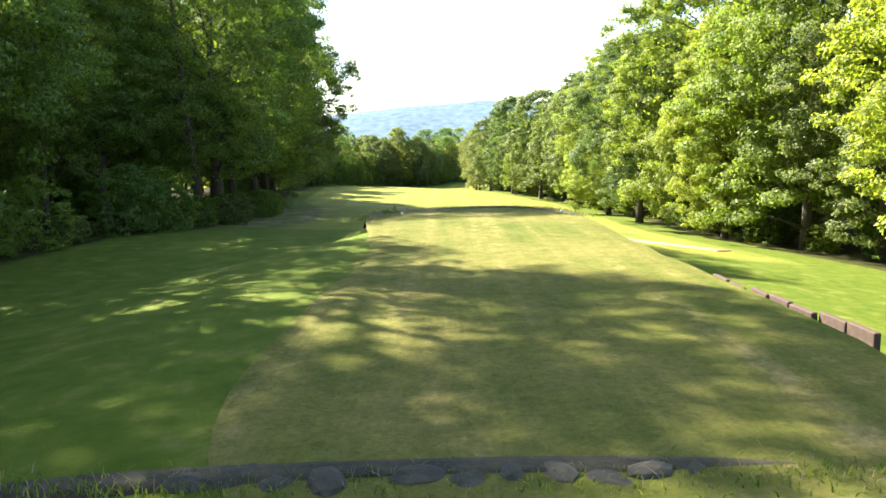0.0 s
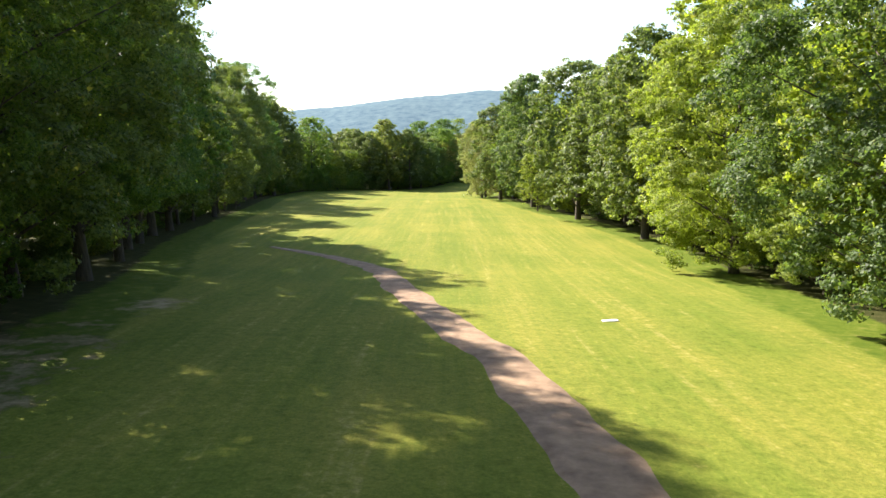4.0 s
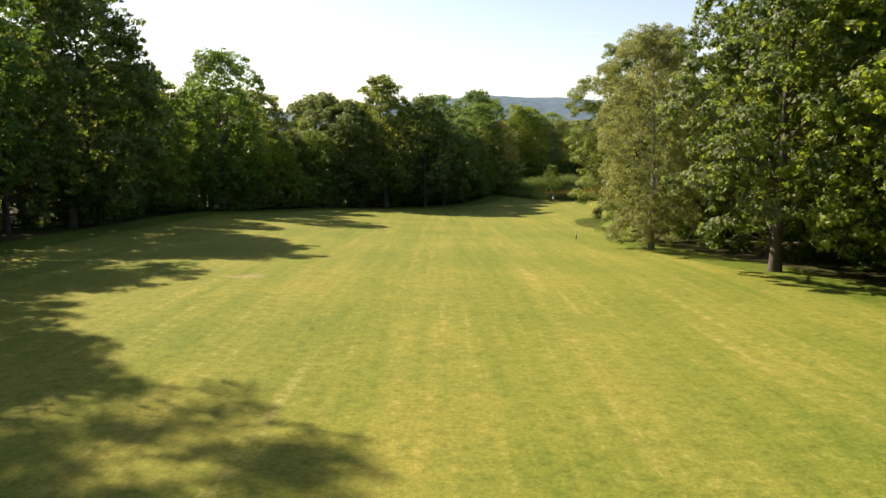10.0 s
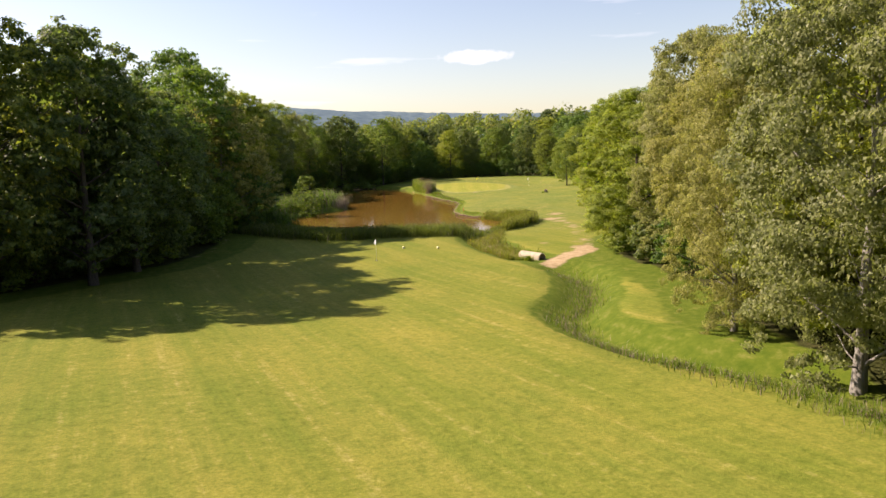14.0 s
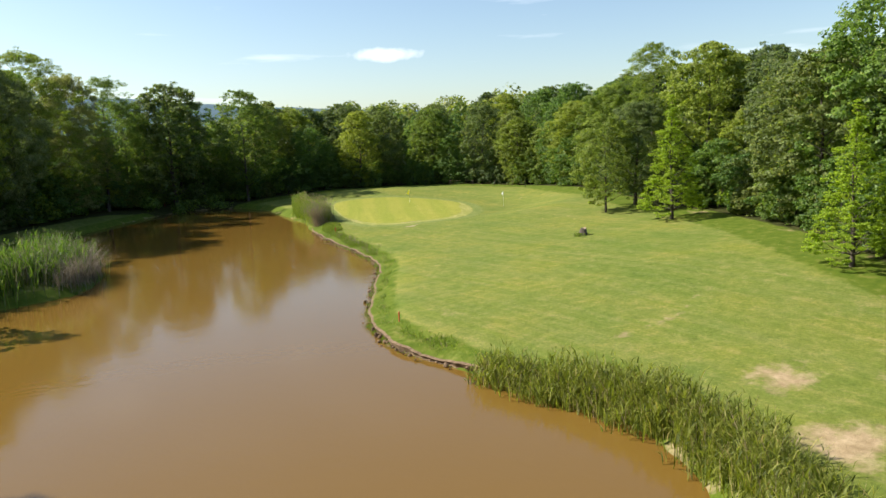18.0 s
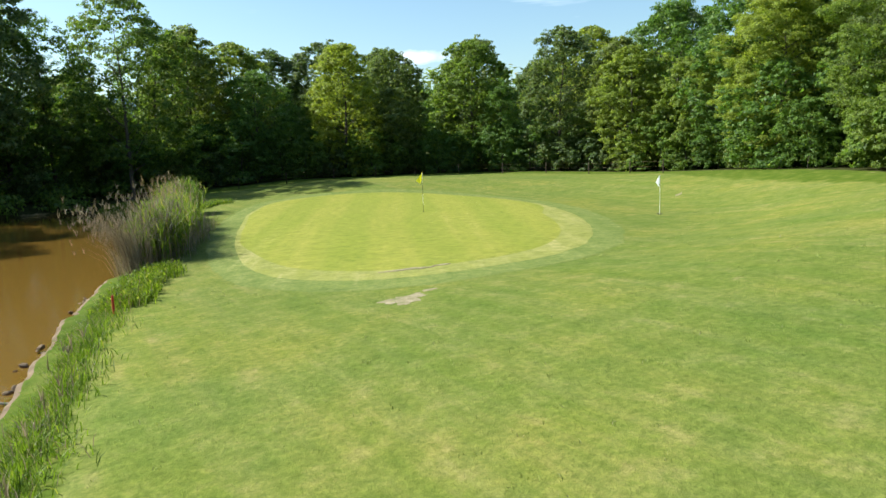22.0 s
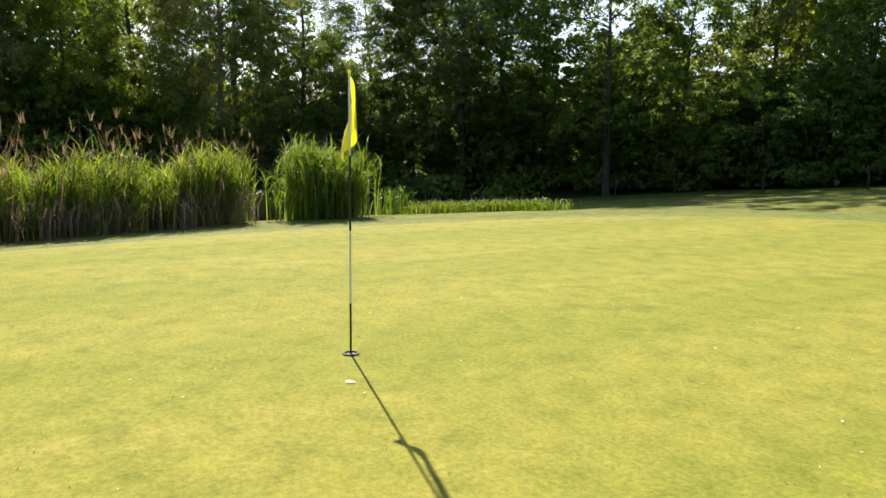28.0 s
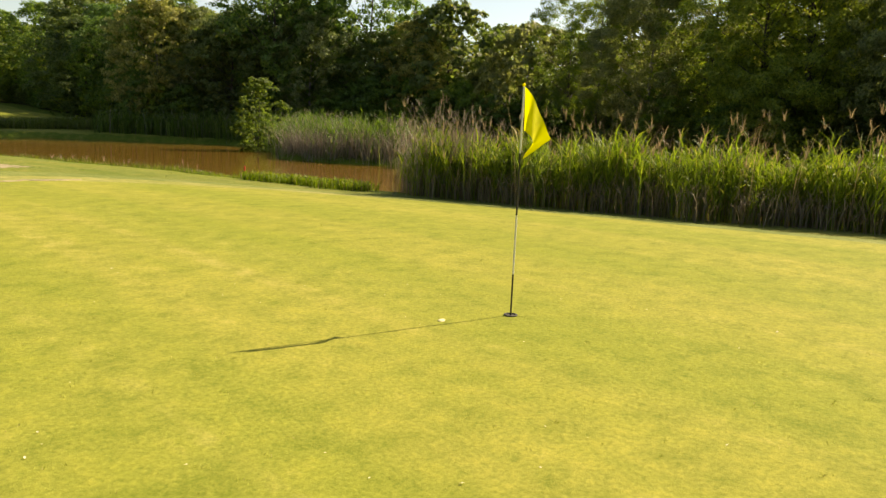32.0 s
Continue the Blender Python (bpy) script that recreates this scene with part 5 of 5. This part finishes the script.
def flag_sheet(name, mat, length, hoist, top, heading, sag, out, seed):
    """A cloth that hangs from its pole in soft folds."""
    v, f, nu, nv = [], [], 16, 10
    hx, hy = heading
    for j in range(nv + 1):
        for i in range(nu + 1):
            u, w = i / nu, j / nv
            side_ = -0.075 * math.sin(u * 5.2 + 0.2 * w) * (0.55 + 0.45 * w) * (1 - 0.25 * u) - 0.012 * math.sin(u * 11 + 2 * w + seed)
            reach = 0.012 + out * u * (1 - 0.88 * w * u)
            z = top - hoist * w - u * (sag * (1 - w) + 0.58 * sag * w)
            v.append((hx * reach - hy * side_, hy * reach + hx * side_, z))
    for j in range(nv):
        for i in range(nu):
            a = j * (nu + 1) + i
            f.append((a, a + 1, a + nu + 2, a + nu + 1))
    return data_mesh(name, v, f, mat, True)


def flagstick(x, y, bands, cloth, heading, sag, out, label, lean=(0, 0), seed=0.0, height=2.13):
    root = new("flagstick")
    for lo, hi, mat in bands:
        part("pole_section", turned("pole_section", [(0.0085, lo), (0.0085, hi)], mat, 10), root, "black pole section" if mat == BLACK else "white pole section")
    part("flag", flag_sheet("flag", cloth, 0.5, 0.39, height, heading, sag, out, seed), root, "limp flag hanging from the pole top")
    part("knob", turned("knob", [(0.006, height), (0.014, height + 0.008), (0.014, height + 0.02), (0.005, height + 0.03)], cloth, 10), root)
    root.matrix_basis = pose(x, y, gz(x, y) + (0.06 if to_curve(x, y, GREEN) < 0 else 0.0), lean[0], lean[1], 0)
    return tagged(root, label, "flagstick", "flagsticks")


flagstick(0, 0, ((0.0, 0.40, BLACK), (0.40, 0.96, WHITE), (0.96, 1.53, BLACK), (1.53, 2.13, WHITE)), YELLOW, (-0.66, 0.75), 0.46, 0.33, "yellow flag on black and white stick in the green")
flagstick(8.0, -9.2, ((0.0, 1.85, WHITE),), WHITE_CLOTH, (-0.9, -0.1), 0.30, 0.40, "white flag on a thin white pole in mown grass", seed=1.0, height=1.85)
flagstick(-57.2, -86.6, ((0.0, 1.9, WHITE),), WHITE_CLOTH, (-0.6, -0.5), 0.32, 0.36, "white flag on a thin pole on the fairway", seed=2.0, height=1.9)
# near-black colour stands for the shade down the hole and inside the pipe
HOLE_SHADE = plain_material("painted_hole_shade", (0.02, 0.02, 0.015), (0.035, 0.03, 0.02), 20, 0.8)
cup = new("hole_cup", turned("hole_cup", [(0.054, 0.001), (0.066, 0.004), (0.066, 0.012), (0.05, 0.014), (0.045, 0.004)], HOLE_SHADE, 22))
cup.matrix_basis = pose(0, 0, gz(0, 0) + 0.058)
tagged(cup, "dark rim and disc painted as the shaded hole round the flagstick's foot", "golf hole")
for cx, cy in ((8.0, -9.2), (-57.2, -86.6)):
    c2 = copy_thing(cup, pose(cx, cy, gz(cx, cy) + 0.004) @ Matrix.Diagonal((2.2, 2.2, 1, 1)))
a = np.linspace(0, 2 * math.pi, 18, endpoint=False)
PLUG = plain_material("dried_turf", (0.50, 0.44, 0.22), (0.66, 0.60, 0.36), 30, 0.95, bump=0.5, dist=0.01)
patch("turf_plug", np.c_[0.461 + 0.06 * np.cos(a), -0.541 + 0.045 * np.sin(a)], PLUG, 0.066, "pale dried turf plug on the green", "turf plug", step=0.05, kind="", wobble=0.02)


def stake(x, y, h, rad, low, high, split_at, label, tilt=0.0):
    root = new("marker_post")
    part("shaft", turned("shaft", [(rad, -0.1), (rad, h * split_at)], low, 10), root)
    part("top", turned("top", [(rad, h * split_at), (rad, h * 0.97), (rad * 0.6, h)], high, 10), root, "painted top")
    root.matrix_basis = pose(x, y, gz(x, y), tilt, 0, 0)
    return tagged(root, label, "marker post")


stake(-64.0, -142.9, 0.85, 0.045, BLACK, WHITE, 0.45, "black and white distance post on the fairway edge")
stake(-16.7, -14.0, 0.55, 0.03, RED, RED, 0.7, "short red hazard stake in bank grass")
stake(-29.4, -49.5, 0.5, 0.03, RED, RED, 0.7, "short red hazard stake in bank grass")
stake(-22.8, 35.2, 0.55, 0.03, RED, RED, 0.7, "short red hazard stake at the wood's edge")
stake(-43.6, -78.6, 0.55, 0.03, YPAINT, YPAINT, 0.7, "short yellow hazard stake in bank grass")

# culvert pipe by the brook
pipe = new("culvert_pipe")
shell = []
outer = turned("pipe_shell", [(0.52, -1.55), (0.55, -1.5), (0.55, 1.5), (0.52, 1.55), (0.43, 1.55), (0.42, 1.3), (0.42, -1.3), (0.43, -1.55), (0.52, -1.55)], CONCRETE, 26, cap=False)
part("shell", outer, pipe)
# solid dark disc closes the bore and is coloured as its shade
part("lining", turned("pipe_bore_shade", [(0.41, -0.2), (0.41, 0.2)], HOLE_SHADE, 20), pipe, "dark plug painted as shade inside the pipe")
pipe.matrix_basis = pose(-45.9, -94.0, gz(-47.6, -93.5) + 0.22, 90, 0, 10) @ Matrix.Diagonal((0.74, 0.74, 0.82, 1))
tagged(pipe, "pale concrete pipe lying beside the brook", "pipe")

growth("brook_growth", rr, belt(rr, [(-47.0, -92.0), (-47.0, -93.8), (-46.9, -95.4)], 900, 0.8), 0.42, 0.035, 0.25, (HERB, STRAW), "green weeds in front of the pipe", "herbs", leaves=2, dry=0.1)
# board on the fairway
bm = bmesh.new()
bmesh.ops.create_cube(bm, size=1, matrix=Matrix.Diagonal((0.75, 0.28, 0.06, 1)))
bmesh.ops.bevel(bm, geom=bm.edges[:], offset=0.01, segments=1, affect="EDGES")
me = bpy.data.meshes.new("marker_board")
bm.to_mesh(me)
bm.free()
me.materials.append(WHITE)
plate = new("marker_board", me)
plate.matrix_basis = pose(-61.2, -281.5, gz(-61.2, -281.5) + 0.02, 0, 0, 8)
tagged(plate, "flat white board lying in the fairway grass", "board")

# stump
st = new("tree_stump")
vv, ff = [], []
for j, (rad, h) in enumerate(((0.42, -0.1), (0.30, 0.12), (0.25, 0.42), (0.23, 0.5))):
    for k in range(16):
        w = 2 * math.pi * k / 16
        q = rad * (1 + 0.16 * math.sin(3 * w + 0.6) * (1 - j * 0.2))
        vv.append((q * math.cos(w), q * math.sin(w), h + (0.09 * math.sin(w * 2 + 1) if j == 3 else 0)))
for j in range(3):
    for k in range(16):
        a0, b0 = j * 16 + k, j * 16 + (k + 1) % 16
        ff.append((a0, b0, b0 + 16, a0 + 16))
part("bole", data_mesh("bole", vv, ff, BARK, True), st)
part("cut_face", data_mesh("cut_face", vv[48:], [tuple(range(16))], STUMP), st, "sawn pale face")
st.matrix_basis = pose(-7.9, -39.7, gz(-7.9, -39.7))
tagged(st, "cut tree stump standing on mown grass", "stump")
growth("rough_grass", rr, belt(rr, [(-8.6, -39.9), (-7.7, -39.4)], 300, 1.0), 0.3, 0.03, 0.3, (HERB, STRAW), "tuft of grass round the stump", "grass", dry=0.1)

# fence along the wood behind the green
fence = new("wire_fence")
FENCE = [(p[0], p[1]) for p in spline([(-9, 31), (-2, 30.6), (6.3, 28.6), (14, 27), (20, 21), (22.5, 12), (21.5, 3)], 2, closed=False)]
for fx, fy in FENCE:
    p = part("post", turned("post", [(0.035, -0.2), (0.035, 0.95), (0.025, 1.0)], TIMBER, 8), fence)
    p.location = (fx, fy, gz(fx, fy))
for hgt in (0.5, 0.85):
    vv, ff = [], []
    for fx, fy in FENCE:
        z = gz(fx, fy) + hgt
        vv += [(fx, fy, z - 0.003), (fx, fy, z + 0.003), (fx + 0.005, fy + 0.005, z)]
    for i in range(len(FENCE) - 1):
        for k in range(3):
            ff.append((i * 3 + k, i * 3 + (k + 1) % 3, i * 3 + 3 + (k + 1) % 3, i * 3 + 3 + k))
    part("wire", data_mesh("wire", vv, ff, STONE), fence)
tagged(fence, "low post and wire fence before the wood", "fence")

# tee: markers, timber wall, stone edge
for mx_, my_ in ((-71.2, -333.6), (-65.9, -334.1)):
    ball = new("tee_marker", turned("tee_marker", [(0.02, 0.0), (0.06, 0.02), (0.085, 0.07), (0.08, 0.12), (0.05, 0.155), (0.01, 0.165)], WHITE, 18))
    ball.matrix_basis = pose(mx_, my_, 12.04) @ Matrix.Diagonal((0.6, 0.6, 0.6, 1))
    tagged(ball, "white round tee marker on the grass", "tee marker", "tee markers")
for mx_, my_ in ((-52.6, -81.7), (-50.0, -84.0)):
    ball = new("fairway_marker", turned("fairway_marker", [(0.03, 0.0), (0.09, 0.02), (0.125, 0.09), (0.12, 0.16), (0.07, 0.21), (0.01, 0.225)], PALE_YELLOW, 16))
    ball.matrix_basis = pose(mx_, my_, gz(mx_, my_) - 0.01)
    tagged(ball, "pale yellow round marker on the mown grass", "marker", "fairway markers")
wall = new("timber_wall")
for k in range(7):
    f = k / 6
    tall_ = 1.3
    bm = bmesh.new()
    bmesh.ops.create_cube(bm, size=1, matrix=Matrix.Diagonal((0.10, 0.68, tall_, 1)))
    bmesh.ops.bevel(bm, geom=bm.edges[:], offset=0.015, segments=1, affect="EDGES")
    me = bpy.data.meshes.new("board")
    bm.to_mesh(me)
    bm.free()
    me.materials.append(TIMBER)
    b = part("board", me, wall)
    bx, by = -63.9 - 0.45 * f, -347.8 + 4.0 * f
    b.matrix_basis = pose(bx, by, 11.64 - 0.012 * (k % 3) - 0.5 * tall_, 0, 4 * math.sin(k * 2.1), 3 * math.sin(k))
tagged(wall, "dark weathered timber retaining wall below the tee", "retaining wall")
MOSSY = plain_material("mossy_stone", (0.020, 0.020, 0.012), (0.075, 0.066, 0.045), 7, 0.95, bump=0.8, dist=0.03)
edge_stones = new("stone_edging")
for k in range(12):
    bm = bmesh.new()
    bmesh.ops.create_icosphere(bm, subdivisions=2, radius=0.16)
    for v in bm.verts:
        v.co *= 1 + 0.3 * noise.noise(v.co * 6 + Vector((k, 0, 0)))
        v.co.z *= 0.5
    me = bpy.data.meshes.new("stone")
    bm.to_mesh(me)
    bm.free()
    me.materials.append(MOSSY)
    s = part("stone", me, edge_stones)
    sx = -71.6 + 0.32 * k
    s.matrix_basis = pose(sx, -352.92 + 0.07 * math.sin(k * 1.9), 12.0 + 0.02 * math.sin(k * 2.7), 4 * math.sin(k), 0, 37 * k) @ Matrix.Diagonal((1.35 + 0.4 * math.sin(k * 3.1), 0.85, 0.85, 1))
tagged(edge_stones, "row of rough stones edging the tee", "stones")

# stones and clods under the cut bank
shore_line = np.array([p for p in POND if p[0] > -32 and -58 < p[1] < -6])
shore_line = shore_line[np.argsort(shore_line[:, 1])]
steps = np.r_[0, np.cumsum(np.hypot(*np.diff(shore_line, axis=0).T))]
at_s = np.arange(0, steps[-1], 0.25)
shore_line = np.c_[np.interp(at_s, steps, shore_line[:, 0]), np.interp(at_s, steps, shore_line[:, 1])]
face_v, face_f = [], []
for k, p in enumerate(shore_line):
    way = shore_line[min(k + 1, len(shore_line) - 1)] - shore_line[max(k - 1, 0)]
    out_ = np.array([way[1], -way[0]]) / (np.hypot(*way) + 1e-9)
    bite = 0.16 * noise.noise(Vector((p[0] * 0.7, p[1] * 0.7, 4))) + 0.10 * noise.noise(Vector((p[0] * 2.6, p[1] * 2.6, 8)))
    crest = -0.74 + 0.14 * noise.noise(Vector((p[0] * 0.5, p[1] * 0.5, 1))) + 0.05 * noise.noise(Vector((p[0] * 3, p[1] * 3, 2)))
    back = p + out_ * 1.15
    for d, z in ((0.12 + bite, WATER - 0.2), (0.20 + bite * 1.3, WATER + 0.08), (0.10 + bite, crest - 0.05), (0.22 + bite, crest), (1.15, gz(*back) - 0.02)):
        face_v.append((*(p + out_ * d), z))
for k in range(len(shore_line) - 1):
    for q in range(4):
        face_f.append((k * 5 + q, k * 5 + q + 1, k * 5 + q + 6, k * 5 + q + 5))
scarp = mesh_object("bank_face", face_v, face_f, STONE, False)
scarp.data.materials.append(GRASS)
scarp.data.polygons.foreach_set("material_index", [1 if k % 4 == 3 else 0 for k in range(len(face_f))])
scarp_zone = scarp.data.color_attributes.new("zone", "FLOAT_COLOR", "POINT")
scarp_zone.data.foreach_set("color", np.tile(np.array([0.55, 0, 0, 1], np.float32), len(face_v)))
tagged(scarp, "cut brown earth bank along the pond under long grass", "bank", kind="structure")
bank = new("bank_stones")
r3 = np.random.default_rng(33)
shapes = []
for k in range(6):
    bm = bmesh.new()
    bmesh.ops.create_icosphere(bm, subdivisions=2, radius=0.2)
    for v in bm.verts:
        v.co *= 1 + 0.45 * noise.noise(v.co * 5 + Vector((k * 3, 1, 0)))
        v.co.z *= 0.7
    me = bpy.data.meshes.new("stone")
    bm.to_mesh(me)
    bm.free()
    me.materials.append(STONE)
    shapes.append(me)
east = [p for p in POND if p[0] > -32 and -62 < p[1] < -8]
for k in range(170):
    i = int(r3.integers(len(east) - 1))
    p = east[i] + (east[i + 1] - east[i]) * r3.random() if np.hypot(*(east[i + 1] - east[i])) < 3 else east[i]
    s = part("stone", shapes[k % 6], bank)
    sc = r3.uniform(0.2, 0.62)
    s.matrix_basis = pose(p[0] + r3.normal(0, 0.15), p[1] + r3.normal(0, 0.15), WATER + r3.uniform(-0.06, 0.16), r3.uniform(0, 60), r3.uniform(0, 60), r3.uniform(0, 360)) @ Matrix.Diagonal((sc, sc, sc * 0.8, 1))
tagged(bank, "crumbling brown stones and clods along the pond's bank", "stones")
# bare branch in the water
tw = new("fallen_branch")
vv, ff = [], []
tube(vv, ff, [(0, 0, 0), (-0.5, 0.1, 0.12), (-1.1, 0.05, 0.2)], [0.03, 0.02, 0.006], 5)
tube(vv, ff, [(-0.4, 0.1, 0.1), (-0.7, 0.45, 0.22)], [0.015, 0.004], 5)
tube(vv, ff, [(-0.6, 0.1, 0.12), (-1.0, -0.25, 0.3)], [0.014, 0.004], 5)
part("twig", data_mesh("twig", vv, ff, BIRCH_BARK), tw)
tw.matrix_basis = pose(-18.9, -18.4, WATER)
tagged(tw, "bare pale fallen branch at the water's edge", "branch")

# models that were only copied from
for protos in (*(t for k in KINDS.values() for t in k), SHRUBS):
    for ob in protos:
        if ob not in used:
            for o in (*ob.children_recursive, ob):
                bpy.data.objects.remove(o)
